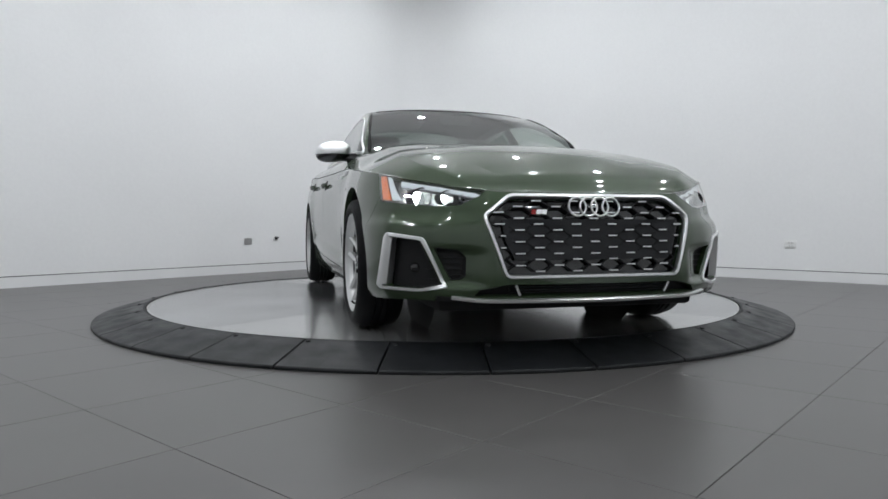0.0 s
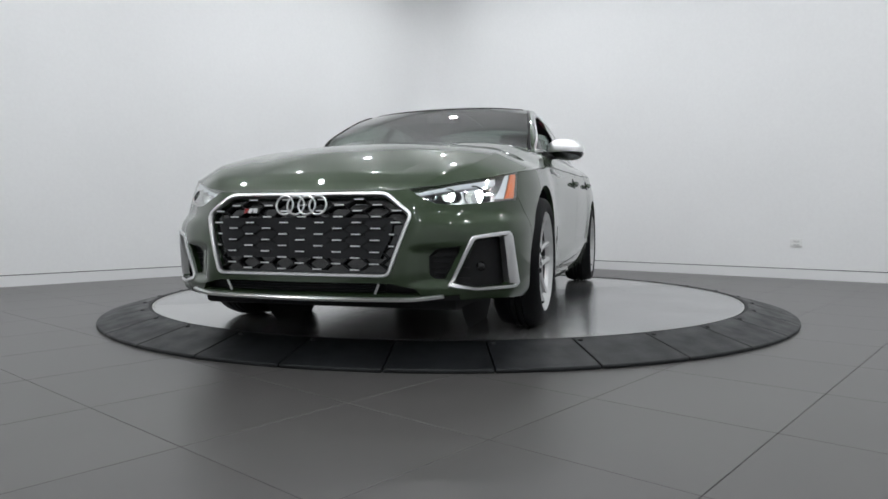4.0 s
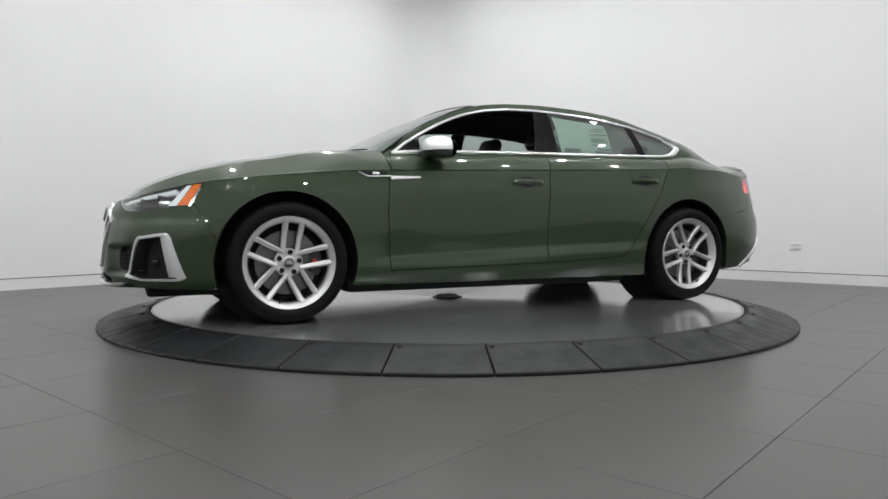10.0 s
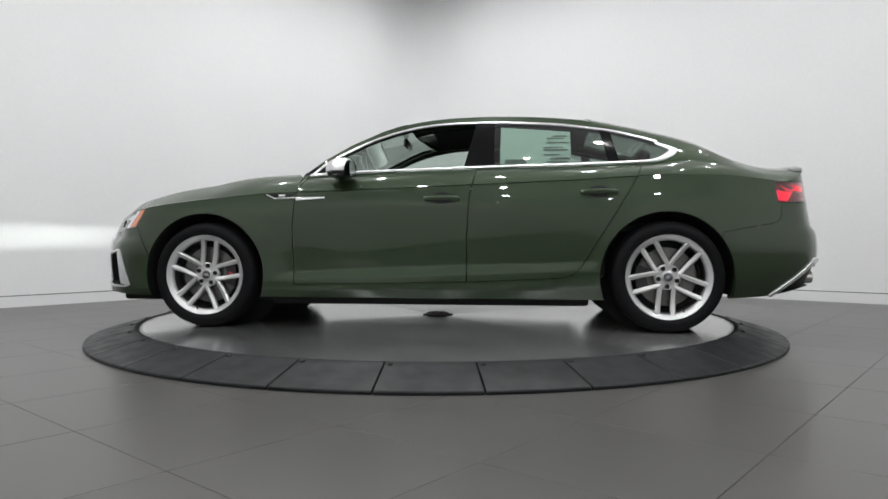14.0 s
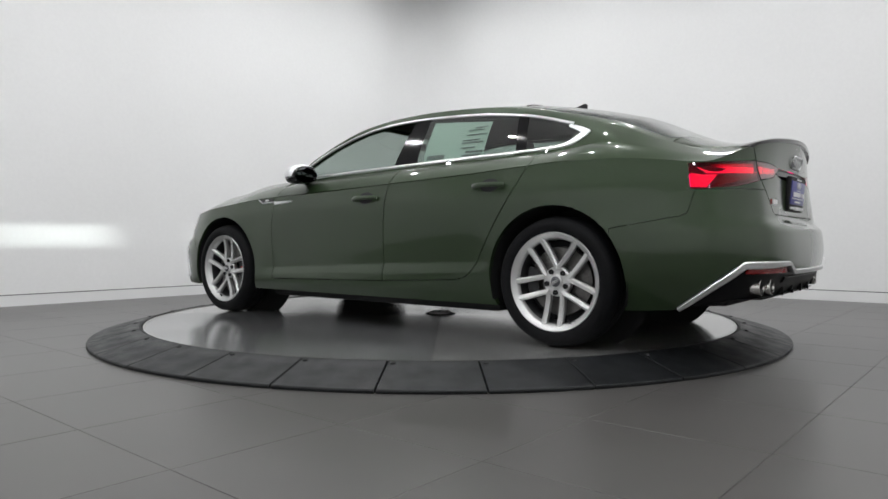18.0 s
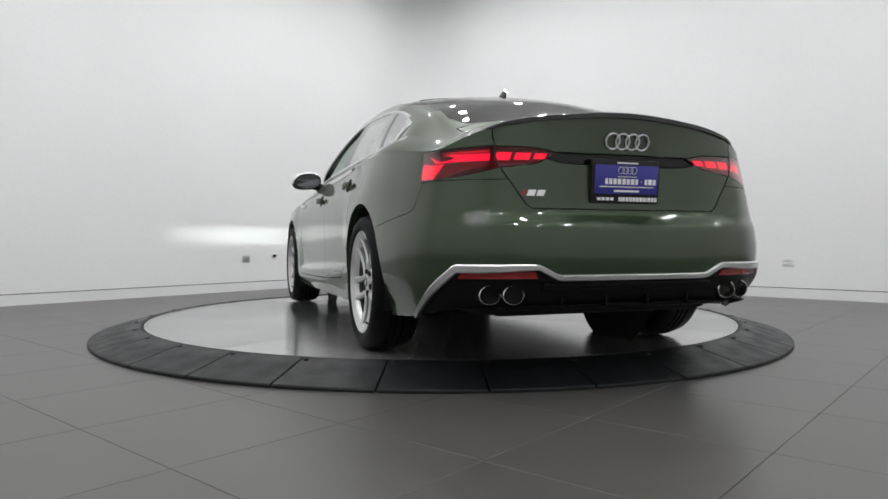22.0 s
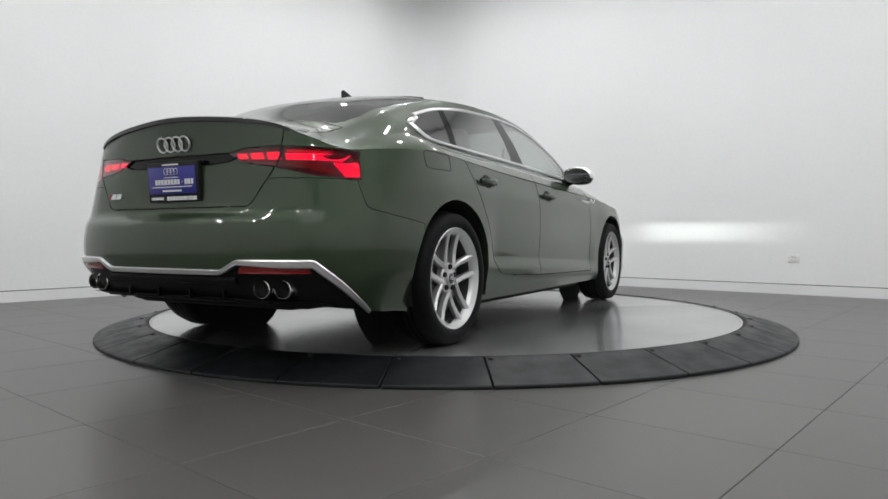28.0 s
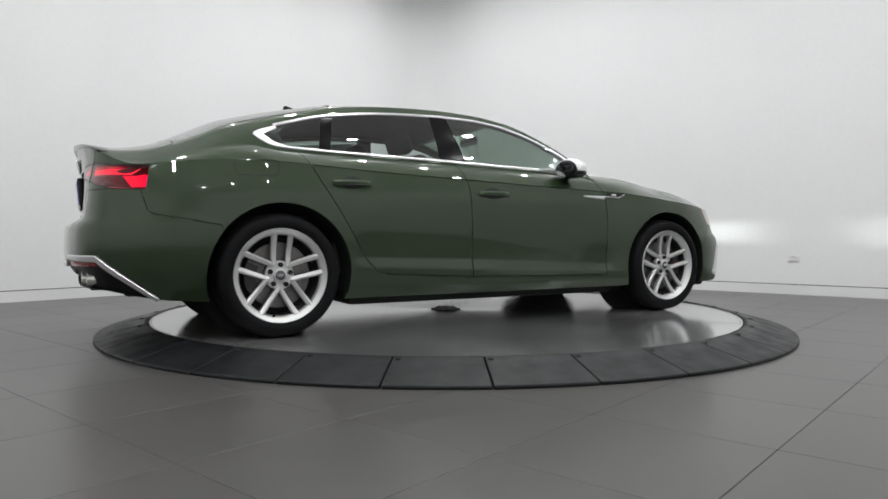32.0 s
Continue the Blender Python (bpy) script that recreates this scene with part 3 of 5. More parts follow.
# nose
nose = lambda c: c.x > 1.7
head_poly = [(0.452, 0.678), (0.48, 0.655), (0.56, 0.614), (0.64, 0.610), (0.78, 0.626), (0.866, 0.640), (0.878, 0.70), (0.89, 0.83), (0.60, 0.83), (0.50, 0.70)]
headlamp = carve(shell, head_poly, "x", nose)
shell = join(shell, carve(headlamp, [(1.5, 0.5), (1.5, 0.9), (1.80, 0.9), (1.822, 0.763), (1.891, 0.636), (1.91, 0.60), (1.91, 0.5)], "y"))
bmesh.ops.remove_doubles(shell, verts=shell.verts, dist=1e-4)
fog_poly = [(0.722, 0.462), (0.818, 0.478), (0.824, 0.466), (0.836, 0.276), (0.828, 0.266), (0.72, 0.262), (0.640, 0.280)]
fog_hole = carve(shell, fog_poly, "x", nose)
vent_poly = [(0.668, 0.436), (0.575, 0.424), (0.545, 0.395), (0.548, 0.318), (0.566, 0.302), (0.604, 0.300)]
vent_hole = carve(shell, vent_poly, "x", nose)
grille_half = [(-0.01, 0.648), (0.358, 0.646), (0.378, 0.639), (0.470, 0.572), (0.474, 0.556), (0.394, 0.332), (0.378, 0.320), (-0.01, 0.318)]
grille_hole = carve(shell, grille_half, "x", nose)
intake_half = [(-0.01, 0.283), (0.40, 0.283), (0.50, 0.262), (0.52, 0.235), (-0.01, 0.235)]
intake_hole = carve(shell, intake_half, "x", nose)
chin = carve(shell, [(-0.01, 0.10), (0.66, 0.10), (0.66, 0.232), (0.5, 0.222), (-0.01, 0.220)], "x", nose)
front_bumper = carve(shell, [(1.70, 0.0), (1.70, 0.42), (1.765, 0.45), (1.875, 0.645), (1.9, 0.70), (2.5, 0.70), (2.5, 0.0)], "y", lambda c: c.x > 1.6)

# tail
tail = lambda c: c.x < -1.9
lamp_poly = [(0.315, 0.888), (0.40, 0.848), (0.55, 0.826), (0.70, 0.79), (0.86, 0.772), (0.86, 0.893), (0.78, 0.90), (0.60, 0.91), (0.40, 0.905)]
tail_lamp = carve(shell, lamp_poly, "x", tail)
shell = join(shell, carve(tail_lamp, [(-1.8, 0.7), (-1.8, 0.96), (-2.09, 0.96), (-2.135, 0.7)], "y"))
bmesh.ops.remove_doubles(shell, verts=shell.verts, dist=1e-4)
band = carve(shell, [(-0.01, 0.890), (0.315, 0.889), (0.36, 0.868), (0.30, 0.852), (0.20, 0.848), (-0.01, 0.848)], "x", tail)
trim_line = [(0.0, 0.405), (0.345, 0.405), (0.43, 0.447), (0.71, 0.447)]
lower_tail = carve(shell, [(-0.01, 0.402), (0.345, 0.402), (0.43, 0.444), (0.70, 0.444), (0.70, 0.15), (-0.01, 0.15)], "x", tail)
lower_tail = join(lower_tail, carve(shell, [(-2.6, 0.444), (-2.335, 0.444), (-2.05, 0.225), (-2.03, 0.15), (-2.6, 0.15)], "y", lambda c: c.x < -1.9 and c.y > 0.699))
bmesh.ops.remove_doubles(lower_tail, verts=lower_tail.verts, dist=2e-4)
lid_poly = [(-0.01, 0.664), (0.43, 0.664), (0.455, 0.68), (0.545, 0.81), (0.572, 0.90), (0.585, 1.2), (-0.01, 1.2)]
boot_lid = carve(shell, lid_poly, "x", tail)
lid_top = carve(upper, [(-1.96, -0.01), (-1.96, 0.585), (-2.5, 0.585), (-2.5, -0.01)], "z", tail)
rear_bumper = carve(shell, [(-1.72, 0.0), (-1.77, 0.60), (-2.09, 0.655), (-2.115, 0.67), (-2.14, 0.775), (-2.6, 0.78), (-2.6, 0.0)], "y", lambda c: c.x < -1.6)

# ---------------------------------------------------------------- the car: panels
body = join(both(panel(shell, 0.0022)), both(panel(upper, 0.0020)))
part("body", body, PAINT, car)
bonnet = part("bonnet", panel(both(hood_l), weld=1e-3), PAINT, car)
bm = bmesh.new()
bm.from_mesh(bonnet.data)
for e in bm.edges:                        # keep the two long creases crisp
    d = e.verts[1].co - e.verts[0].co
    if len(e.link_faces) == 2 and abs(d.x) > 0.8 * d.length and e.calc_face_angle(0) > 0.09:
        e.smooth = False
bm.to_mesh(bonnet.data)
bm.free()
part("chin", panel(both(chin), weld=1e-3), BLACK, car, "black lower front lip")
part("front_bumper", panel(both(front_bumper), gap=0.0008, weld=1e-3), PAINT, car)
part("rear_bumper", panel(both(rear_bumper), gap=0.0008, weld=1e-3), PAINT, car)
lid = part("boot_lid", panel(both(join(boot_lid, lid_top)), gap=0.0042, weld=1.5e-3), PAINT, car)
doors = {}
for nm, bm in (("front_door", door_f), ("rear_door", door_r)):
    panel(bm, weld=1.5e-3)
    r = mirrored(bm)
    doors[nm, 1] = part(nm, bm, PAINT, car)
    doors[nm, -1] = part(nm, r, PAINT, car)


def pane(name, bm, material, parent, label=""):
    ob = part(name, bm, material, parent, label)
    ob.visible_shadow = False
    return ob


for nm, bm, owner, m in (("window", front_win, "front_door", GLASS), ("window", rear_win, "rear_door", TINT), ("window", quarter_win, None, TINT)):
    r = mirrored(bm)
    if owner != "front_door":             # the driver's window is wound down
        pane(nm, bm, m, doors[owner, 1] if owner else car)
    pane(nm, r, m, doors[owner, -1] if owner else car)
front_cover = carve(glass_zone, [(0.57, 0.9), (0.9, 0.9), (0.9, 1.4), (0.57, 1.4)], "y")
mid_cover = carve(glass_zone, [(0.0, 0.9), (-0.8, 0.9), (-0.8, 1.4), (0.0, 1.4)], "y")
sail = carve(glass_zone, [(-0.9, 0.9), (-1.24, 0.9), (-1.24, 1.4), (-0.9, 1.4)], "y")
glass_zone.free()
for bm in (front_cover, mid_cover, sail):
    r = mirrored(bm)
    part("pillar_cover", bm, PIANO, car, "gloss black window pillar cover")
    part("pillar_cover", r, PIANO, car, "gloss black window pillar cover")
pane("windscreen", both(windscreen), GLASS, car)
pane("rear_window", both(rear_glass), TINT, car)
# ---------------------------------------------------------------- wheels


def tyre():
    w = 0.118
    return lathe([(0.245, -w + 0.02), (0.262, -w + 0.004), (0.285, -w), (0.305, -w + 0.004), (0.321, -w + 0.018), (0.327, -w + 0.04), (TYRE_R, -0.05), (TYRE_R, -0.036), (0.321, -0.034),
                  (0.321, -0.028), (TYRE_R, -0.026), (TYRE_R, -0.006), (0.321, -0.004), (0.321, 0.004), (TYRE_R, 0.006), (TYRE_R, 0.026), (0.321, 0.028), (0.321, 0.034), (TYRE_R, 0.036),
                  (TYRE_R, 0.05), (0.327, w - 0.04), (0.321, w - 0.018), (0.305, w - 0.004), (0.285, w), (0.262, w - 0.004), (0.245, w - 0.02)], 72)


def rim_lip():
    return lathe([(0.243, 0.09), (0.254, 0.106), (0.250, 0.110), (0.244, 0.107), (0.238, 0.100), (0.229, 0.096), (0.220, 0.085), (0.216, 0.07)], 72)


def rim_barrel():
    return lathe([(0.218, 0.075), (0.216, 0.03), (0.216, -0.02), (0.226, -0.09), (0.245, -0.10)], 72)


def spoke(sign):
    """One blade of a split spoke, from the hub to the rim, drawn along +z."""
    bm = bmesh.new()
    rows = []
    for k in range(9):
        q = k / 8
        r = 0.052 + (0.228 - 0.052) * q
        mid = sign * (0.0390 + 0.0065 * q)
        half = 0.0125 + 0.0030 * q
        out = 0.080 + 0.018 * q - 0.010 * math.sin(math.pi * q)
        ridge = sign * 0.30 * half
        rows.append([bm.verts.new((mid + dx, out + dy, r)) for dx, dy in ((-half, -0.030), (-half, -0.007), (ridge - 0.002, 0.0), (ridge + 0.002, 0.0), (half, -0.007), (half, -0.030))])
    for a, b in zip(rows, rows[1:]):
        for j in range(5):
            bm.faces.new((a[j], a[j + 1], b[j + 1], b[j]))
        bm.faces.new((a[5], a[0], b[0], b[5]))
    bm.faces.new(rows[0])
    bm.faces.new(list(reversed(rows[-1])))
    bmesh.ops.recalc_face_normals(bm, faces=bm.faces)
    return bm


def wheel(at, side, turn):
    w = part("wheel", tyre(), RUBBER, car, "black low-profile tyre on a silver split-spoke alloy rim")
    w.matrix_basis = Matrix.Translation(at) @ Matrix.Rotation(radians(0 if side > 0 else 180), 4, "Z") @ Matrix.Rotation(radians(turn), 4, "Y")
    part("rim", rim_lip(), ALLOY, w)
    # silver barrel coloured dark grey: the shade behind the spokes is in the colour
    part("barrel", rim_barrel(), mat("barrel darkened for shade", (0.10, 0.10, 0.105), rough=0.45, metal=0.7), w)
    for i in range(5):
        for s in (1, -1):
            b = spoke(s)
            bmesh.ops.transform(b, matrix=Matrix.Rotation(2 * math.pi * i / 5, 4, "Y"), verts=b.verts)
            part("spoke", b, ALLOY, w, smooth=False)
    part("hub", lathe([(0.001, 0.082), (0.030, 0.081), (0.034, 0.078), (0.036, 0.070), (0.050, 0.068), (0.070, 0.070), (0.077, 0.064), (0.080, 0.04), (0.001, 0.04)], 40), ALLOY, w)
    part("hub_cap", lathe([(0.001, 0.086), (0.022, 0.085), (0.027, 0.081), (0.027, 0.07)], 30), mat("hub cap grey", (0.10, 0.10, 0.11), rough=0.3, metal=0.5), w)
    for i in range(5):
        a = 2 * math.pi * i / 5
        b = lathe([(0.001, 0.075), (0.008, 0.075), (0.0115, 0.079), (0.0135, 0.0775), (0.0135, 0.05)], 12)
        bmesh.ops.translate(b, vec=(0.057 * math.sin(a), 0, 0.057 * math.cos(a)), verts=b.verts)
        part("wheel_bolt", b, BLACK, w)
    stem = tube([(0.030, 0.086, -0.222), (0.026, 0.104, -0.206)], 0.0055, 8)
    part("valve", stem, BLACK, w, "black tyre valve")
    for i in range(4):
        b = tube([((i - 1.5) * 0.0085 + 0.0065 * math.cos(a), 0.0865, 0.0065 * math.sin(a)) for a in steps(0, 2 * math.pi, 16)[:-1]], 0.0011, 5, True)
        part("emblem_ring", b, CHROME, w)
    part("brake_disc", lathe([(0.06, 0.035), (0.06, 0.02), (0.175, 0.02), (0.178, 0.014), (0.178, 0.0), (0.175, -0.006), (0.06, -0.006)], 48), mat("brake steel", (0.16, 0.155, 0.15), rough=0.4, metal=0.9, grain=0.15, grain_scale=80), w)
    cal = lathe([(0.12, 0.045), (0.185, 0.045), (0.19, 0.03), (0.19, -0.02), (0.12, -0.02)], 60)
    bmesh.ops.delete(cal, geom=[v for v in cal.verts if math.atan2(v.co.z, v.co.x) < radians(-25) or math.atan2(v.co.z, v.co.x) > radians(25)], context="VERTS")
    c = part("brake_caliper", cal, mat("caliper black", (0.03, 0.03, 0.032), rough=0.4, metal=0.3), w)
    c.matrix_basis = Matrix.Rotation(radians((0 if at[0] < 0 else 180) - turn), 4, "Y")
    if at[0] > 0:
        part("caliper_badge", bbox(0.135, 0.044, -0.016, 0.160, 0.049, 0.016, 0.002), mat("red enamel", (0.45, 0.03, 0.02), rough=0.35, grain=0.1), c, "small red badge")
    back = lathe([(0.001, -0.012), (0.21, -0.012), (0.212, -0.05)], 48)
    part("dust_shield", back, DARK, w)
    return w


for ax, turn_l, turn_r in ((AXLE_F, -7, -2), (AXLE_R, 31, -3)):
    wheel((ax, 0.80, TYRE_R), 1, turn_l)
    wheel((ax, -0.80, TYRE_R), -1, turn_r)

# wheel arches and floor pan
for ax in (AXLE_F - 0.006, AXLE_R + 0.006):
    for sy in (1, -1):
        bm = lathe([(ARCH_R + 0.004, 0.0), (ARCH_R + 0.004, -0.34), (0.1, -0.345), (0.001, -0.345)], 44)
        bmesh.ops.delete(bm, geom=[v for v in bm.verts if v.co.z < -0.14 and v.co.y > -0.34], context="VERTS")
        ob = part("wheel_liner", bm, DARK, car)
        ob.matrix_basis = Matrix.Translation((ax, sy * 0.885, 0.335)) @ Matrix.Rotation(radians(0 if sy > 0 else 180), 4, "Z")
pan = join(bbox(-1.02, -0.72, 0.140, 1.02, 0.72, 0.24, 0.02), bbox(-1.0, -0.84, 0.205, 1.0, 0.84, 0.24, 0.01), bbox(1.0, -0.63, 0.152, 2.10, 0.63, 0.22, 0.02), bbox(-2.2, -0.5, 0.22, -1.0, 0.5, 0.27, 0.02))
part("floor_pan", pan, DARK, car)
axle = part("rear_axle", join(bbox(-1.62, -0.64, 0.165, -1.34, 0.64, 0.27, 0.03, 2), bbox(-1.52, -0.70, 0.24, -1.42, 0.70, 0.30, 0.02, 2)), DARK, car, "black rear axle frame under the boot")
for sgn in (1, -1):
    part("control_arm", tube([(-1.30, sgn * 0.45, 0.22), (-1.40, sgn * 0.68, 0.24)], 0.022, 8), DARK, axle)
    muffler = part("muffler", bbox(-2.20, sgn * 0.44 - 0.15, 0.225, -1.84, sgn * 0.44 + 0.15, 0.32, 0.04, 3), DARK, car, "black silencer box")
    part("exhaust_pipe", tube([(-1.84, sgn * 0.40, 0.24), (-1.60, sgn * 0.30, 0.21), (-1.0, sgn * 0.16, 0.17), (-0.6, sgn * 0.12, 0.165)], 0.03, 10), DARK, car)
part("front_axle", bbox(1.22, -0.66, 0.15, 1.56, 0.66, 0.27, 0.03, 2), DARK, car, "black front axle frame")
# ---------------------------------------------------------------- places on the skin


KNOWN = {}


def normal_of(f, a, b, e=2e-3):
    """The place f(a, b) on the skin and the skin's normal there."""
    key = (f, round(a, 6), round(b, 6))
    if key not in KNOWN:
        p = f(a, b)
        KNOWN[key] = (p, (f(a + e, b) - p).cross(f(a, b + e) - p).normalized())
    return KNOWN[key]


def at_front(y, z):
    y0 = min(abs(y), 0.905)
    s = find(lambda q: skin(q, z).y, y0, 0.0, S_AT[8]) if y0 > 1e-6 else 0.0
    p = skin(s, z)
    return Vector((p.x, math.copysign(p.y, y), p.z))


def at_rear(y, z):
    y0 = min(abs(y), 0.90)
    s = find(lambda q: skin(q, z).y, y0, S_AT[14], 1.0) if y0 > 1e-6 else 1.0
    p = skin(s, z)
    return Vector((p.x, math.copysign(p.y, y), p.z))


def at_side(x, z):
    """The left flank at (x, z), below or above the shoulder crease."""
    s = find(lambda q: edge(q).x, x, S_AT[4], S_AT[18])
    if z <= edge(s).z:
        s = find(lambda q: skin(q, z).x, x, S_AT[4], S_AT[18])
        return skin(s, z)
    v = find(lambda q: section(x, q).z, z, 0.0, 2.0)
    return section(x, v)


def front_out(y, z, off=0.0):
    p, n = normal_of(at_front, y, z)
    return p + (n if n.x > 0 else -n) * off


def rear_out(y, z, off=0.0):
    p, n = normal_of(at_rear, y, z)
    return p + (n if n.x < 0 else -n) * off


def side_out(x, z, off=0.0):
    p, n = normal_of(at_side, x, z)
    return p + (n if n.y > 0 else -n) * off


def offset_line(pts, d, closed):
    """The line moved sideways by d (to its right)."""
    n = len(pts)
    out = []
    for i, p in enumerate(pts):
        a = pts[(i - 1) % n] if closed or i else None
        b = pts[(i + 1) % n] if closed or i < n - 1 else None
        dirs = []
        for q, r in ((a, p), (p, b)):
            if q and r:
                v = Vector((r[0] - q[0], r[1] - q[1]))
                if v.length > 1e-7:
                    v.normalize()
                    dirs.append(Vector((v.y, -v.x)))
        m = sum(dirs, Vector((0, 0))).normalized()
        k = 1 / max(m.dot(dirs[0]), 0.5)
        w = d(i / (n - 1)) if callable(d) else d
        out.append((p[0] + m.x * w * k, p[1] + m.y * w * k))
    return out


def dense(pts, step, closed):
    out = []
    n = len(pts)
    for i in range(n if closed else n - 1):
        a, b = pts[i], pts[(i + 1) % n]
        k = max(1, int(math.hypot(b[0] - a[0], b[1] - a[1]) / step))
        out += [(a[0] + (b[0] - a[0]) * j / k, a[1] + (b[1] - a[1]) * j / k) for j in range(k)]
    if not closed:
        out.append(pts[-1])
    return out


def rounded(pts, r, n=4, closed=True):
    """Round the corners of a line."""
    out = []
    m = len(pts)
    for i, p in enumerate(pts):
        if not closed and i in (0, m - 1):
            out.append(p)
            continue
        a, b = Vector(pts[i - 1]), Vector(pts[(i + 1) % m])
        q = Vector(p)
        u, v = (a - q), (b - q)
        k = min(r, u.length * 0.45, v.length * 0.45)
        u, v = q + u.normalized() * k, q + v.normalized() * k
        for j in range(n + 1):
            t = j / n
            w = u * (1 - t) ** 2 + q * 2 * t * (1 - t) + v * t * t
            out.append((w.x, w.y))
    return out


def ribbon(line, width, out, lift=0.006, closed=False, base=-0.004, step=0.03):
    """A raised moulding along a line on the skin, width to the line's right."""
    line = dense(line, step, closed)
    other = offset_line(line, width, closed)
    bm = bmesh.new()
    rows = []
    for (a0, a1), (b0, b1) in zip(line, other):
        row = []
        for k, h in ((0.0, base), (0.0, lift * 0.6), (0.15, lift), (0.85, lift), (1.0, lift * 0.6), (1.0, base)):
            row.append(bm.verts.new(out(a0 + (b0 - a0) * k, a1 + (b1 - a1) * k, h)))
        rows.append(row)
    m = len(rows)
    for i in range(m if closed else m - 1):
        a, b = rows[i], rows[(i + 1) % m]
        for j in range(5):
            bm.faces.new((a[j], a[j + 1], b[j + 1], b[j]))
    if not closed:
        bm.faces.new(rows[0])
        bm.faces.new(list(reversed(rows[-1])))
    bmesh.ops.recalc_face_normals(bm, faces=bm.faces)
    return bm


def slab(poly, out, lift=0.004, base=-0.003, step=0.05):
    """A flat plate on the skin: a fan of the outline round its middle."""
    poly = dense(poly, step, True)
    cx, cy = sum(p[0] for p in poly) / len(poly), sum(p[1] for p in poly) / len(poly)
    bm = bmesh.new()
    top = [bm.verts.new(out(x, y, lift)) for x, y in poly]
    low = [bm.verts.new(out(x, y, base)) for x, y in poly]
    c = bm.verts.new(out(cx, cy, lift))
    n = len(poly)
    for i in range(n):
        j = (i + 1) % n
        bm.faces.new((top[i], top[j], c))
        bm.faces.new((top[i], low[i], low[j], top[j]))
    bmesh.ops.recalc_face_normals(bm, faces=bm.faces)
    return bm


def tray(bm, push, wall):
    """A recessed copy of a piece of the skin, with walls up to the opening."""
    t = bm.copy()
    t.normal_update()
    bmesh.ops.remove_doubles(t, verts=t.verts, dist=1e-4)
    bmesh.ops.translate(t, vec=push, verts=t.verts)
    rim = [e for e in t.edges if len(e.link_faces) == 1 and not all(abs(v.co.y) < 0.012 for v in e.verts)]
    r = bmesh.ops.extrude_edge_only(t, edges=rim)
    for g in r["geom"]:
        if isinstance(g, bmesh.types.BMVert):
            g.co -= Vector(push) * wall
    return t


def sided(fn):
    """Build a part for the left and the right side."""
    for sgn in (1, -1):
        fn(sgn)


def flip(bm, sgn):
    if sgn > 0:
        return bm
    c = mirrored(bm)
    bm.free()
    return c


# ---------------------------------------------------------------- tail
part("boot_band", tray(both(band), (0.012, 0, 0), 1.0), PIANO, lid, "gloss black band between the tail lamps")
part("diffuser_panel", tray(both(lower_tail), (0.02, 0, 0), 1.0), DIFFUSER, car, "black lower rear panel")
RED_GLASS = glass_mat("red lamp glass", (0.62, 0.04, 0.11), least=0.035)
RED_BASE = mat("dark red reflector", (0.10, 0.006, 0.008), rough=0.3, grain=0.3, grain_scale=150)
RED_GLOW = mat("lit red lamp", (0.5, 0.01, 0.01), emission=(1.0, 0.002, 0.20), strength=1.7)
RED_DIM = mat("faintly lit red lamp", (0.35, 0.01, 0.02), rough=0.3, emission=(1.0, 0.004, 0.10), strength=0.55, grain=0.2, grain_scale=300)
RED_REFLECT = mat("red reflector", (0.22, 0.010, 0.010), rough=0.15, coat=0.6, grain=0.2, grain_scale=300)
SMOKE = glass_mat("clear lamp glass", (0.93, 0.95, 0.95), least=0.06)


def tail_light(sgn):
    base = part("tail_lamp", flip(tray(tail_lamp, (0.028, 0, 0), 0.95), sgn), RED_BASE, car, "red tail lamp, lit")
    pane("lens", flip(tail_lamp.copy(), sgn), RED_GLASS, base)
    deep = lambda y, z, off: rear_out(y, z, off - 0.010)
    for y0, y1, z0, z1 in ((0.352, 0.402, 0.864, 0.886), (0.420, 0.482, 0.860, 0.887), (0.500, 0.560, 0.857, 0.888)):
        part("light_bar", flip(slab([(y0 + 0.012, z0), (y1 + 0.012, z0), (y1, z1), (y0, z1)], deep, 0.002), sgn), RED_GLOW, base)
    part("light_bar", flip(slab([(0.592, 0.855), (0.586, 0.882), (0.775, 0.882), (0.765, 0.852)], deep, 0.002), sgn), RED_GLOW, base)
    part("light_bar", flip(slab([(0.745, 0.846), (0.775, 0.846), (0.806, 0.868), (0.812, 0.792), (0.780, 0.788)], deep, 0.002), sgn), RED_GLOW, base)
    part("light_panel", flip(slab([(0.590, 0.888), (0.588, 0.897), (0.800, 0.890), (0.810, 0.876), (0.780, 0.884)], deep, 0.0012), sgn), RED_DIM, base)
    part("light_panel", flip(slab([(0.60, 0.832), (0.70, 0.812), (0.765, 0.790), (0.735, 0.840), (0.60, 0.846)], deep, 0.0012), sgn), RED_REFLECT, base)
    part("lamp_joint", flip(ribbon([(0.575, 0.915), (0.572, 0.87), (0.556, 0.82)], 0.005, rear_out, 0.0015, base=-0.012), sgn), DARK, base, "dark joint where the boot lid opens")
    part("lamp_lettering", flip(slab([(0.44, 0.838), (0.55, 0.832), (0.55, 0.842), (0.44, 0.847)], deep, 0.004), sgn), mat("grey print", (0.22, 0.20, 0.20), rough=0.5), base, "small grey line")


sided(tail_light)

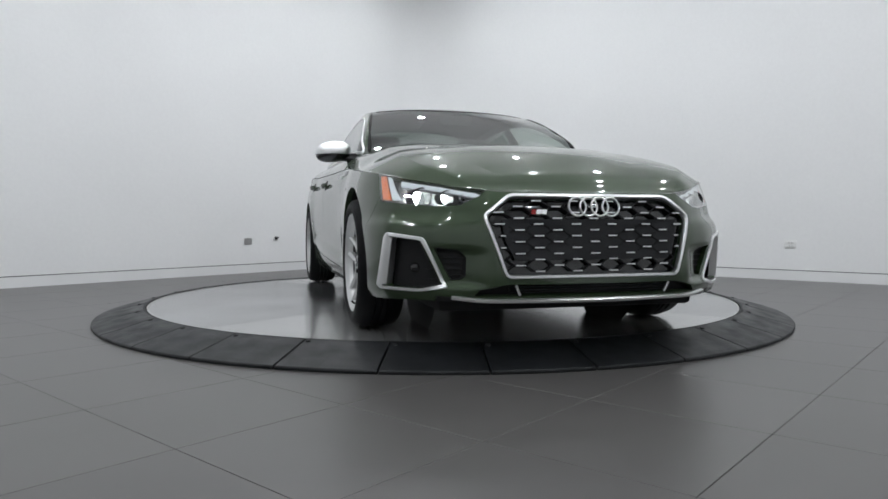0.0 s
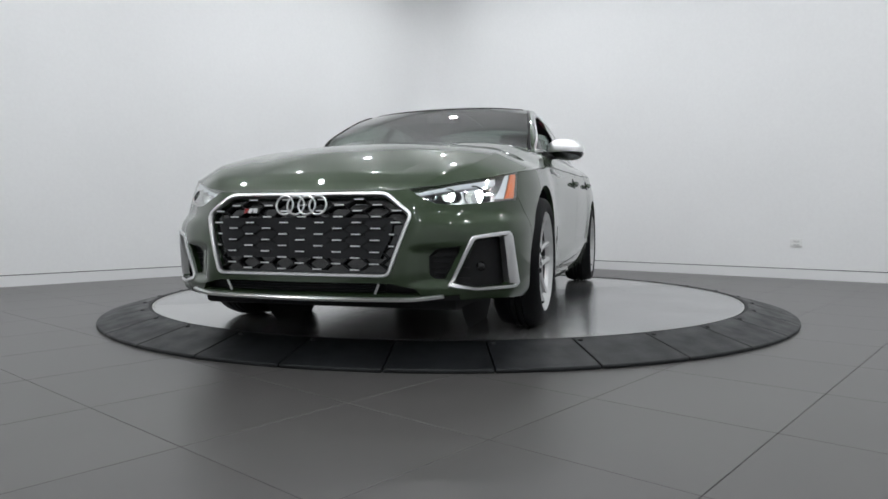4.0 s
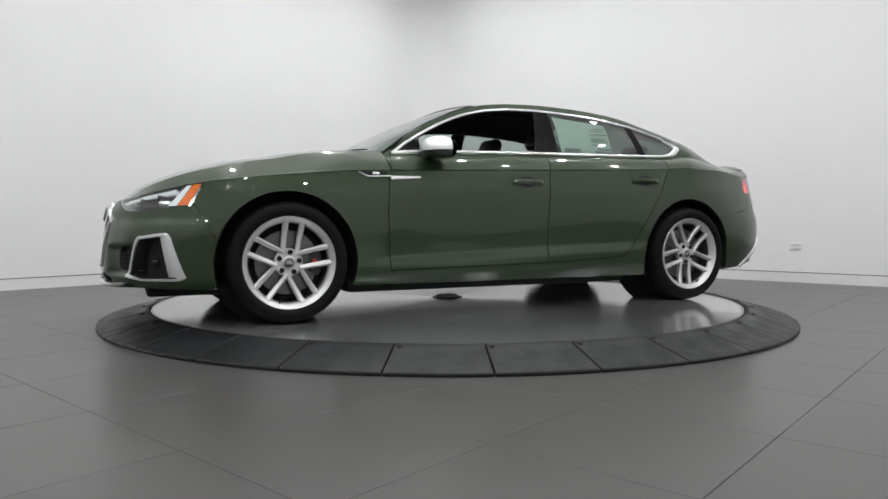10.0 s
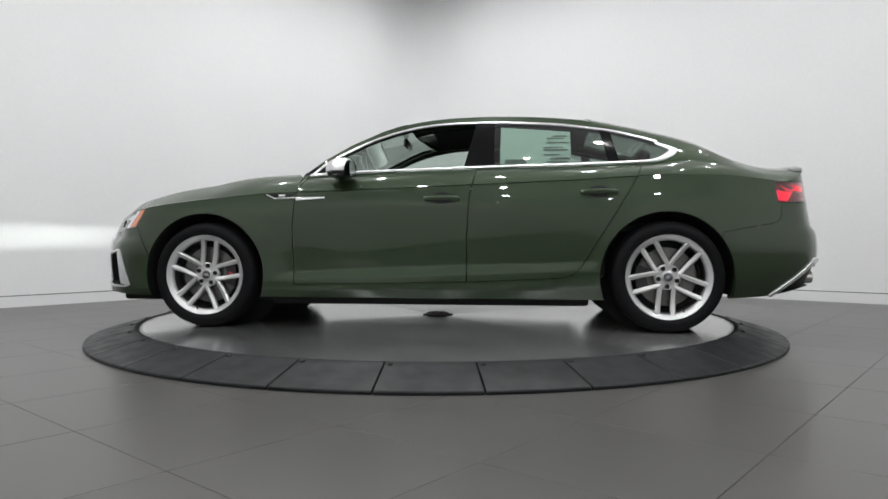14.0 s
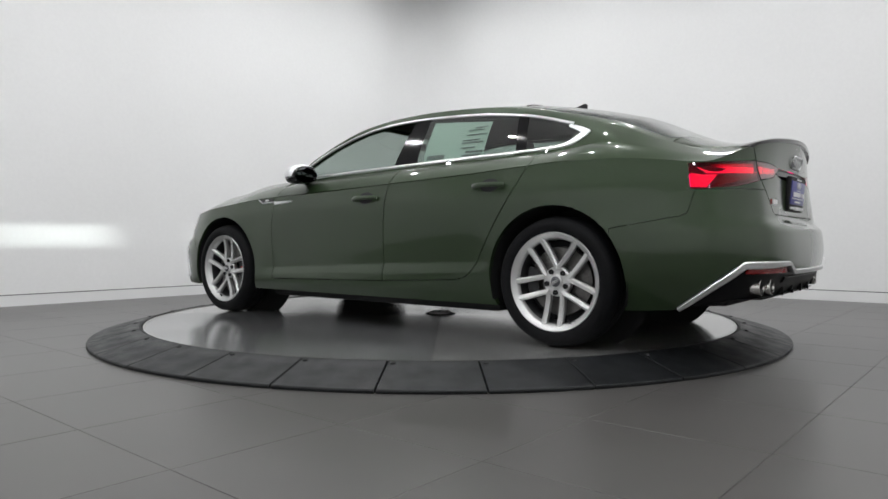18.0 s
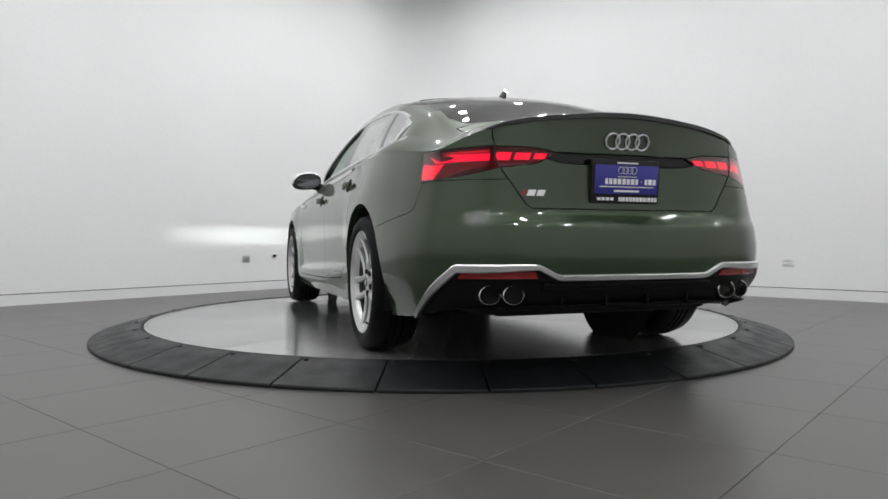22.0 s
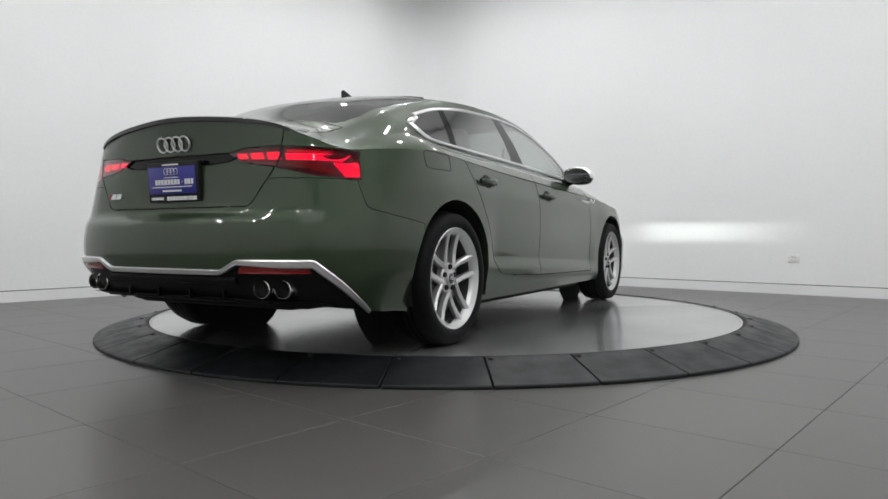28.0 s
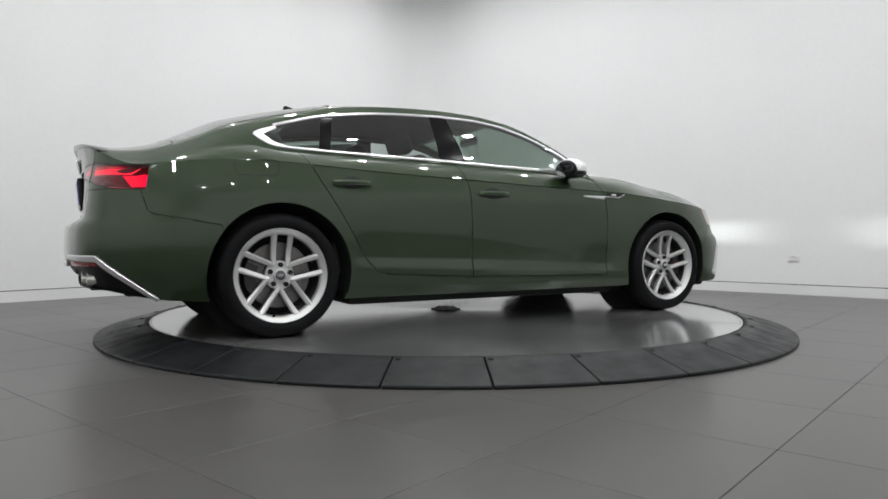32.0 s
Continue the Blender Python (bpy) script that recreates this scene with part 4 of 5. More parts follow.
# spoiler lip along the boot's edge
lip = bmesh.new()
rows = []
for y in steps(-0.60, 0.60, 36):
    t = edge(find(lambda q: edge(q).y, abs(y), S_AT[18], 1.0)) if abs(y) > 1e-6 else edge(1.0)
    k = 1 - (abs(y) / 0.60) ** 4
    rows.append([lip.verts.new((t.x + dx * (0.4 + 0.6 * k), y, t.z + dz)) for dx, dz in ((0.11, 0.004 - 0.004 * k), (0.05, 0.006 * k + 0.005), (-0.006, 0.012 * k + 0.004), (-0.014, 0.008 * k + 0.003), (-0.012, -0.006), (0.03, -0.010))])
for a, b in zip(rows, rows[1:]):
    for j in range(5):
        lip.faces.new((a[j], a[j + 1], b[j + 1], b[j]))
bmesh.ops.recalc_face_normals(lip, faces=lip.faces)
part("spoiler", lip, GLOSS_BLACK, lid, "slim dark spoiler lip")

# silver moulding over the lower tail
def wrap_out(s, z, off=0.0):
    p, n = skin(s, z), normal_of(skin, min(s, 0.996), z)[1]
    if n.dot(Vector((p.x + 1.2, p.y, 0))) < 0:
        n = -n
    return p + n * off


def s_rear(y, z):
    return find(lambda q: skin(q, z).y, y, S_AT[14], 1.0)


s_tip = find(lambda q: skin(q, 0.235).x, -2.06, S_AT[13], S_AT[19])
half = [(s_tip, 0.232), (s_rear(0.735, 0.448), 0.448), (s_rear(0.43, 0.448), 0.448), (s_rear(0.345, 0.406), 0.406), (1.0, 0.406)]
half = rounded([(s * S_MAX, z) for s, z in half], 0.014, 3, False)


def trim_width(t):
    return 0.022 + 0.012 * ease((0.62 - t) / 0.25) - 0.014 * (1 - t) ** 8


def trim_out(s, z, off):
    return wrap_out(min(s / S_MAX, 1.0), z, off)


trim = ribbon(half, trim_width, trim_out, 0.012, base=-0.02, step=0.03)
for sgn in (1, -1):
    part("bumper_trim", trim.copy() if sgn > 0 else mirrored(trim), CHROME, car, "satin silver moulding across the rear bumper")
for sgn in (1, -1):
    part("reflector", flip(slab([(0.430, 0.392), (0.722, 0.392), (0.71, 0.418), (0.445, 0.418)], lambda y, z, o: rear_out(y, z, o - 0.003), 0.004), sgn), RED_REFLECT, car, "dark red strip reflector")
    for y in (0.603, 0.512):
        tip = lathe([(0.038, 0.10), (0.0388, 0.0), (0.0412, -0.007), (0.0445, -0.005), (0.0452, 0.008), (0.044, 0.12)], 36, "x")
        bmesh.ops.transform(tip, matrix=Matrix.Diagonal((1, 1.02, 0.86, 1)), verts=tip.verts)
        p = rear_out(y, 0.327, 0.012)
        bmesh.ops.translate(tip, vec=(p.x + 0.022, sgn * y, 0.327), verts=tip.verts)
        ex = part("exhaust_tip", tip, mat("bright exhaust", (0.75, 0.74, 0.72), rough=0.12, metal=1.0), car, "oval chrome exhaust tip")
        core = lathe([(0.0382, 0.0), (0.036, 0.03), (0.001, 0.035)], 30, "x")
        bmesh.ops.transform(core, matrix=Matrix.Translation((p.x + 0.044, sgn * y, 0.327)) @ Matrix.Diagonal((1, 1.02, 0.86, 1)), verts=core.verts)
        part("bore", core, DARK, ex)
for y in (-0.30, -0.10, 0.10, 0.30):
    p = rear_out(y, 0.30)
    part("diffuser_fin", bbox(p.x + 0.004, y - 0.004, 0.275, p.x + 0.10, y + 0.004, 0.315, 0.002), DIFFUSER, car)
p = rear_out(0, 0.33)
part("diffuser_blade", ribbon([(0.40, 0.335), (0.0, 0.335), (-0.40, 0.335)], 0.03, lambda y, z, o: rear_out(y, z, o - 0.02), 0.012), DIFFUSER, car)
pl = bbox(-2.36, -0.52, 0.262, -2.23, 0.52, 0.290, 0.008)
part("diffuser_floor", pl, DIFFUSER, car)

# number plate on its black holder
PLATE_M = Matrix.Translation((-2.394, 0.006, 0.782)) @ Matrix.Rotation(radians(-5), 4, "Y")


def plate_box(y0, z0, y1, z1, x0, x1, r=0.002):
    return bbox(x0, y0, z0, x1, y1, z1, r, 2, PLATE_M)


BLUE = mat("royal blue print", (0.035, 0.035, 0.24), rough=0.3, grain=0.05, grain_scale=200)
WHITE = mat("white print", (0.75, 0.75, 0.76), rough=0.4)
holder = part("number_plate", plate_box(-0.163, -0.088, 0.163, 0.088, -0.010, 0.014, 0.006), BLACK, car, "blue dealer plate in a black frame")
part("plate_face", plate_box(-0.150, -0.052, 0.150, 0.066, -0.014, -0.009, 0.001), BLUE, holder, "blue plate with white lines")
for y0, z0, y1, z1 in ((-0.05, 0.072, 0.05, 0.078), (-0.128, -0.024, 0.128, -0.020), (-0.045, 0.018, 0.045, 0.021), (-0.06, -0.043, 0.06, -0.035)):
    part("print_bar", plate_box(y0, z0, y1, z1, -0.0165, -0.013, 0), WHITE, holder)
a = -0.138                                 # lines of unlettered print
for i, w in enumerate((0.020, 0.021, 0.018, 0.0, 0.007, 0.0, 0.018, 0.022, 0.020, 0.021, 0.022, 0.020, 0.020, 0.018)):
    if w:
        part("print_bar", plate_box(a, -0.012 if i not in (4,) else -0.004, a + w - 0.006, 0.011 if i not in (4,) else 0.004, -0.0165, -0.013, 0), WHITE, holder)
    a += w if w else 0.010
a = -0.148
for w in (0.016, 0.017, 0.015, 0.008, 0.015, 0.018, 0.016, 0.017, 0.018, 0.016, 0.016, 0.015):
    part("print_bar", plate_box(a, -0.081, a + w - 0.005, -0.064, -0.0165, -0.009, 0), WHITE, holder)
    a += w
for k in range(4):
    part("print_bar", plate_box(0.062 + k * 0.02, -0.078, 0.075 + k * 0.02, -0.066, -0.0165, -0.009, 0), WHITE, holder)


def rings(r, gap, thick, m, parent, label):
    for i in range(4):
        ang = steps(0, 2 * math.pi, 36)[:-1]
        b = tube([(0, (i - 1.5) * gap + r * math.cos(a), r * math.sin(a)) for a in ang], thick, 8, True)
        bmesh.ops.transform(b, matrix=m, verts=b.verts)
        part("emblem_ring", b, CHROME, parent, label)


q = rear_out(0, 0.945, 0.006)
rings(0.032, 0.047, 0.0042, Matrix.Translation(q) @ Matrix.Rotation(radians(-14), 4, "Y"), lid, "chrome emblem ring")
rings(0.014, 0.020, 0.0016, PLATE_M @ Matrix.Translation((-0.0155, 0, 0.045)), holder, "white printed ring")
for y0, y1, m in ((0.475, 0.455, RED_REFLECT), (0.452, 0.415, CHROME), (0.412, 0.375, CHROME)):
    part("badge", slab([(y0, 0.715), (y1 + 0.004, 0.715), (y1 - 0.007, 0.739), (y0 - 0.011, 0.739)], rear_out, 0.004), m, lid, "small raised badge block")

# ---------------------------------------------------------------- nose
GRILLE_OUT = rounded([(-0.370, 0.659), (0.370, 0.659), (0.487, 0.570), (0.402, 0.309), (-0.402, 0.309), (-0.487, 0.570)], 0.03, 5)
grille = part("grille", tray(both(grille_hole), (-0.030, 0, 0), 0.9), GLOSS_BLACK, car, "black honeycomb grille with silver bars")
part("grille_frame", ribbon(GRILLE_OUT, 0.0145, front_out, 0.011, True, -0.012, 0.025), CHROME, grille, "satin silver frame")
GRILLE_IN = offset_line([(-0.370, 0.659), (0.370, 0.659), (0.487, 0.570), (0.402, 0.309), (-0.402, 0.309), (-0.487, 0.570)], 0.014, True)
comb = bmesh.new()
PITCH, ROW, FLAT = 0.168, 0.0245, 0.052
silver = []


def bar_between(bm, a, b, wide, deep, sink):
    """A thin wall of the honeycomb between two places of the front."""
    pa, pb = front_out(*a, -sink), front_out(*b, -sink)
    qa, qb = front_out(*a, -sink - deep), front_out(*b, -sink - deep)
    d = Vector((0, -(b[1] - a[1]), b[0] - a[0])).normalized() * wide / 2
    vs = [bm.verts.new(p + k) for p in (pa, pb, qb, qa) for k in (d, -d)]
    for f in ((0, 2, 3, 1), (0, 1, 7, 6), (2, 4, 5, 3), (0, 6, 4, 2), (1, 3, 5, 7)):
        bm.faces.new([vs[i] for i in f])


def in_grille(p):
    return inside(GRILLE_IN, p)


for r in range(-1, 16):
    z = 0.314 + r * ROW
    for c in range(-4, 5):
        y = c * PITCH + (PITCH / 2 if r % 2 else 0.0)
        l, m_, rr = (y - FLAT / 2, z), (y, z), (y + FLAT / 2, z)
        up_l, up_r = (y - PITCH / 2 + FLAT / 2, z + ROW), (y + PITCH / 2 - FLAT / 2, z + ROW)
        if in_grille(m_):
            a = l if in_grille(l) else m_
            b = rr if in_grille(rr) else m_
            bar_between(comb, a, b, 0.006, 0.024, 0.004)
            silver.append((a, b))
        for p, q in ((l, up_l), (rr, up_r)):
            if in_grille(p) and in_grille(q):
                bar_between(comb, p, q, 0.005, 0.022, 0.008)
bmesh.ops.recalc_face_normals(comb, faces=comb.faces)
part("honeycomb", comb, mat("black grille plastic", (0.006, 0.006, 0.007), rough=0.5, spec=0.2), grille)
part("sensor_panel", slab([(-0.36, 0.385), (0.36, 0.385), (0.40, 0.47), (0.41, 0.555), (-0.41, 0.555), (-0.40, 0.47)], lambda y, z, o: front_out(y, z, o - 0.009), 0.004, step=0.08), mat("dark grey mesh", (0.010, 0.0105, 0.012), rough=0.5, spec=0.3, grain=0.2, grain_scale=400), grille)
for a, b in silver:
    bm = bmesh.new()
    k = 0.10
    a2, b2 = (a[0] + (b[0] - a[0]) * k, a[1]), (b[0] - (b[0] - a[0]) * k, b[1])
    bar_between(bm, a2, b2, 0.0055, 0.006, 0.001)
    bmesh.ops.recalc_face_normals(bm, faces=bm.faces)
    part("grille_bar", bm, CHROME, grille)
q = front_out(0, 0.604, 0.010)
rings(0.0395, 0.0522, 0.0046, Matrix.Translation(q) @ Matrix.Rotation(radians(-10), 4, "Y"), grille, "chrome emblem ring")
for y0, y1, m in ((-0.284, -0.266, RED_REFLECT), (-0.262, -0.242, CHROME), (-0.238, -0.218, CHROME)):
    part("badge", slab([(y0, 0.574), (y1, 0.574), (y1 + 0.005, 0.593), (y0 + 0.005, 0.593)], front_out, 0.006, -0.012), m, grille, "small badge block")

part("lower_intake", tray(both(intake_hole), (-0.05, 0, 0), 1.0), BLACK, car, "black lower air intake")
for z in (0.246, 0.259, 0.272):
    part("intake_slat", ribbon([(0.38, z), (0.0, z), (-0.38, z)], 0.004, lambda y, zz, o: front_out(y, zz, o - 0.02), 0.006, base=-0.02), BLACK, car)
for sgn in (1, -1):
    part("intake_strut", flip(ribbon([(0.362, 0.280), (0.343, 0.238)], 0.010, front_out, 0.004), sgn), CHROME, car)
part("splitter", ribbon(rounded([(-0.60, 0.236), (-0.5, 0.226), (0.0, 0.224), (0.5, 0.226), (0.60, 0.236)], 0.05, 4, False), 0.013, front_out, 0.014, base=-0.02), CHROME, car, "thin silver splitter edge")


def fog(sgn):
    f = part("fog_inlet", flip(tray(fog_hole, (-0.06, -0.012, 0), 1.0), sgn), BLACK, car, "black corner air inlet with silver frame")
    line = rounded([(0.706, 0.478), (0.838, 0.499), (0.848, 0.478), (0.866, 0.266), (0.856, 0.250), (0.72, 0.247), (0.614, 0.268)], 0.014, 4)
    part("inlet_frame", flip(ribbon(line, lambda t: 0.016 if t < 0.17 else 0.030 if t < 0.46 else 0.013 if t < 0.74 else 0.015, front_out, 0.007, True, -0.03, 0.02), sgn), CHROME, f, "satin silver frame")
    p = front_out(0.755, 0.345, -0.045)
    d = lathe([(0.001, 0.012), (0.016, 0.010), (0.020, 0.004), (0.021, -0.01)], 20, "x")
    bmesh.ops.translate(d, vec=(p.x, sgn * p.y, p.z), verts=d.verts)
    part("sensor", d, GLOSS_BLACK, f)
    for z in (0.30, 0.345, 0.39):
        bm = ribbon([(0.645, z), (0.71, z)], 0.005, lambda y, zz, o: front_out(y, zz, o - 0.035), 0.006)
        part("inlet_slat", flip(bm, sgn), BLACK, f)


sided(fog)


def side_vent(sgn):
    v = part("side_vent", flip(tray(vent_hole, (-0.03, 0.006, 0), 1.0), sgn), BLACK, car, "black mesh vent beside the corner inlet")
    for z in (0.322, 0.346, 0.370, 0.394):
        bm = ribbon([(0.556, z), (0.60 + (z - 0.30) * 0.40, z)], 0.004, lambda y, zz, o: front_out(y, zz, o - 0.018), 0.005)
        part("vent_slat", flip(bm, sgn), DIFFUSER, v)


sided(side_vent)

# the amber reflector is no lamp; a weak added glow brightens its colour
AMBER = mat("faintly glowing amber reflector", (0.75, 0.16, 0.015), rough=0.15, coat=1.0, grain=0.15, grain_scale=200, emission=(1.0, 0.22, 0.02), strength=0.10)
DRL = mat("daytime light strip", (0.62, 0.64, 0.65), rough=0.35, emission=(0.92, 0.97, 1.0), strength=0.30)
HOT = mat("lit headlamp", (1, 1, 1), emission=(0.97, 1.0, 0.93), strength=60.0)
BEAM = mat("burner glow", (1, 1, 1), emission=(0.95, 1.0, 0.93), strength=260000.0)
BEAM.cycles.emission_sampling = "FRONT"
LAMP_DARK = mat("grey lamp housing", (0.16, 0.16, 0.165), rough=0.3, grain=0.2)
SILVER_IN = mat("bright lamp reflector", (0.42, 0.42, 0.44), rough=0.3, metal=1.0)


def head_light(sgn):
    base = part("headlamp", flip(tray(headlamp, (-0.15, -0.035, 0.0), 0.98), sgn), LAMP_DARK, car, "clear headlamp, switched on, with an amber side reflector")
    pane("lens", flip(headlamp.copy(), sgn), SMOKE, base)
    deep = lambda d: (lambda y, z, o: front_out(y, z, o - d))
    part("light_strip", flip(ribbon([(0.475, 0.680), (0.56, 0.698), (0.66, 0.716), (0.77, 0.733)], 0.030, deep(0.022), 0.006, base=-0.014), sgn), DRL, base, "white daytime light strip")
    part("light_strip", flip(ribbon([(0.505, 0.662), (0.64, 0.688), (0.76, 0.704)], 0.010, deep(0.030), 0.006, base=-0.014), sgn), SILVER_IN, base)
    part("side_reflector", flip(slab([(1.955, 0.640), (1.903, 0.643), (1.838, 0.752), (1.874, 0.750)], lambda x, z, o: side_out(x, z, o - 0.007), 0.003, step=0.02), sgn), AMBER, base, "amber side reflector")
    part("side_reflector", flip(slab([(2.000, 0.640), (1.962, 0.640), (1.884, 0.748), (1.906, 0.744)], lambda x, z, o: side_out(x, z, o - 0.010), 0.003, step=0.02), sgn), DRL, base)
    for y, r, lit in ((0.706, 0.040, True), (0.612, 0.028, True), (0.548, 0.015, False)):
        p = front_out(y, 0.658, -0.030)
        sink = r * 3.3 if lit else 0.02
        cup = lathe([(r, 0.006), (r * 1.12, 0.009), (r * 1.15, 0.002), (r * 1.05, -sink - 0.01), (r * 1.0, -sink - 0.008), (r, 0.006)], 24, "x")
        bmesh.ops.translate(cup, vec=(p.x, sgn * p.y, p.z), verts=cup.verts)
        part("projector", cup, DARK if lit else SILVER_IN, base)
        eye = lathe([(0.001, 0.012 - sink), (r * 0.6, 0.009 - sink), (r, -sink), (r, -0.006 - sink)], 24, "x")
        bmesh.ops.translate(eye, vec=(p.x, sgn * p.y, p.z), verts=eye.verts)
        part("projector_lens", eye, HOT if lit else GLOSS_BLACK, base, "bright lit projector" if lit else "")
    # the burner's thin bright strip between the shades that give the beam its flat upper edge
    p = front_out(0.765, 0.672, -0.042)
    x, y, z = p.x, sgn * p.y, p.z
    strip = bmesh.new()
    strip.faces.new([strip.verts.new((x, y + dy, z + dz)) for dy, dz in ((-0.010, -0.0008), (0.010, -0.0008), (0.010, 0.0008), (-0.010, 0.0008))])
    part("burner", strip, BEAM, base, "glowing strip")
    for z0, z1 in ((0.0009, 0.0030), (-0.0052, -0.0031)):
        part("beam_shade", bbox(x - 0.004, y - 0.019, z + z0, x + 0.040, y + 0.019, z + z1, 0), DARK, base)
    part("beam_shade", bbox(x - 0.006, y - 0.019, z - 0.0052, x - 0.004, y + 0.019, z + 0.0030, 0), DARK, base)
    for y0 in (-0.019, 0.0175):
        part("beam_shade", bbox(x - 0.004, y + y0, z - 0.0031, x + 0.026, y + y0 + 0.0015, z + 0.0009, 0), DARK, base)


sided(head_light)

# ---------------------------------------------------------------- flanks


def window_trim(sgn):
    low = [(x, belt_z(x) + 0.014) for x in steps(0.75, -1.40, 14)]
    part("window_trim", flip(ribbon(low, 0.016, side_out, 0.006), sgn), CHROME, car, "bright window surround strip")
    top = [(x, dlo_top(x) - 0.002) for x in steps(-1.44, 0.74, 26)]
    part("window_trim", flip(ribbon(top, -0.014, side_out, 0.006), sgn), CHROME, car, "bright window surround strip")
    end = rounded([(-1.38, belt_z(-1.38) + 0.014), (-1.47, 1.042), (-1.54, 1.082), (-1.568, 1.114), (-1.52, 1.138), (-1.43, dlo_top(-1.43) - 0.002)], 0.03, 3, False)
    part("window_trim", flip(ribbon(end, lambda t: 0.016 + 0.026 * math.sin(math.pi * t), side_out, 0.007), sgn), CHROME, car, "bright window surround strip")


sided(window_trim)


def handle(sgn):
    for x, z, owner in ((-0.116, 0.806, "front_door"), (-1.062, 0.838, "rear_door")):
        d = doors[owner, sgn]
        # flat black ellipse that paints the shade of the handle's cup; no hollow
        cup = slab([(x + 0.064 * math.cos(a), z + 0.006 + 0.037 * math.sin(a)) for a in steps(0, 2 * math.pi, 18)[:-1]], side_out, 0.0012, -0.004)
        part("handle_recess", flip(cup, sgn), DARK, d)
        pts = [side_out(x + k * 0.105, z, 0.010 + 0.022 * (1 - abs(k) ** 3)) for k in steps(-1, 1, 14)]
        bar = tube(pts, 0.0145, 10, False, 0.7)
        part("door_handle", flip(bar, sgn), PAINT, d)


sided(handle)


def fender_vent(sgn):
    z = 0.836
    dark = slab([(0.99, z + 0.006), (0.945, z - 0.016), (0.83, z - 0.014), (0.83, z + 0.010)], side_out, 0.003)
    v = part("fender_vent", flip(dark, sgn), GLOSS_BLACK, car, "black wing vent with silver blade")
    part("vent_blade", flip(ribbon([(0.995, z + 0.008), (0.945, z - 0.016), (0.80, z - 0.012)], -0.007, side_out, 0.006), sgn), CHROME, v)
    blade = ribbon([(0.805, z - 0.014), (0.62, z - 0.012)], lambda t: -0.022 + 0.012 * t, side_out, 0.006)
    part("vent_blade", flip(blade, sgn), CHROME, doors["front_door", sgn], "silver vent blade on the door")
    part("badge", flip(slab([(0.915, z - 0.008), (0.875, z - 0.008), (0.875, z + 0.004), (0.915, z + 0.004)], side_out, 0.006), sgn), CHROME, v)


sided(fender_vent)


def mirror(sgn):
    c = Vector((0.487, 0.90, 0.990))

    def blob(lo, hi, n=22, grow=1.0):
        bm = bmesh.new()
        rows = []
        for i in range(n + 1):
            th = math.pi * i / n
            row = []
            for j in range(2 * n):
                ph = 2 * math.pi * j / (2 * n)
                x, y, z = math.sin(th) * math.cos(ph), math.cos(th), math.sin(th) * math.sin(ph)
                sx = 0.118 if x > 0 else 0.048
                zz = z * (0.066 if z > 0 else 0.052)
                f = lambda q: math.copysign(abs(q) ** 0.82, q)
                row.append(bm.verts.new((c.x + f(x) * sx * grow * (1 - 0.25 * y), c.y + f(y) * 0.112 * grow, c.z + f(zz / 0.066) * 0.074 * grow - 0.010 * y)))
            rows.append(row)
        for a, b in zip(rows, rows[1:]):
            for j in range(2 * n):
                k = (j + 1) % (2 * n)
                bm.faces.new((a[j], a[k], b[k], b[j]))
        bmesh.ops.remove_doubles(bm, verts=bm.verts, dist=1e-5)
        for plane_z, side in ((lo, -1), (hi, 1)):
            if plane_z is not None:
                bmesh.ops.bisect_plane(bm, geom=bm.verts[:] + bm.edges[:] + bm.faces[:], plane_co=(0, 0, plane_z), plane_no=(0, 0, side), clear_outer=True)
        bmesh.ops.recalc_face_normals(bm, faces=bm.faces)
        return bm

    m = part("door_mirror", flip(blob(None, None, grow=0.985), sgn), GLOSS_BLACK, car, "door mirror with satin silver cap and black foot")
    cap = blob(c.z - 0.014, None)
    bmesh.ops.bisect_plane(cap, geom=cap.verts[:] + cap.edges[:] + cap.faces[:], plane_co=(c.x - 0.022, 0, c.z), plane_no=(-1, 0, -0.15), clear_outer=True)
    part("mirror_cap", flip(cap, sgn), CHROME, m, "satin silver cap")
    arm = tube([(0.56, 0.745, 0.955), (0.545, 0.80, 0.955), (0.515, 0.85, 0.968)], 0.030, 10, False, 0.8)
    part("mirror_foot", flip(arm, sgn), GLOSS_BLACK, m)
    face = lathe([(0.001, 0.0), (0.9, 0.0), (1.0, 0.04)], 32, "x")
    bmesh.ops.transform(face, matrix=Matrix.Translation((c.x - 0.0505, c.y, c.z + 0.002)) @ Matrix.Diagonal((-0.05, 0.094, 0.054, 1)), verts=face.verts)
    # silver toned down to paint in a dark reflection the room doesn't give
    part("mirror_glass", flip(face, sgn), mat("darkened mirror silver", (0.16, 0.165, 0.17), rough=0.02, metal=1.0), m, "mirror glass")


sided(mirror)

# fuel flap on the right, antenna fin, wipers
flap = rounded([(-1.70, 0.952), (-1.47, 0.952), (-1.47, 0.862), (-1.70, 0.862)], 0.03, 4)
part("fuel_flap", mirrored(ribbon(flap, 0.0035, side_out, 0.0012, True, -0.002, 0.02)), DARK, car, "thin joint of the fuel flap")
fin = bmesh.new()
rows = []
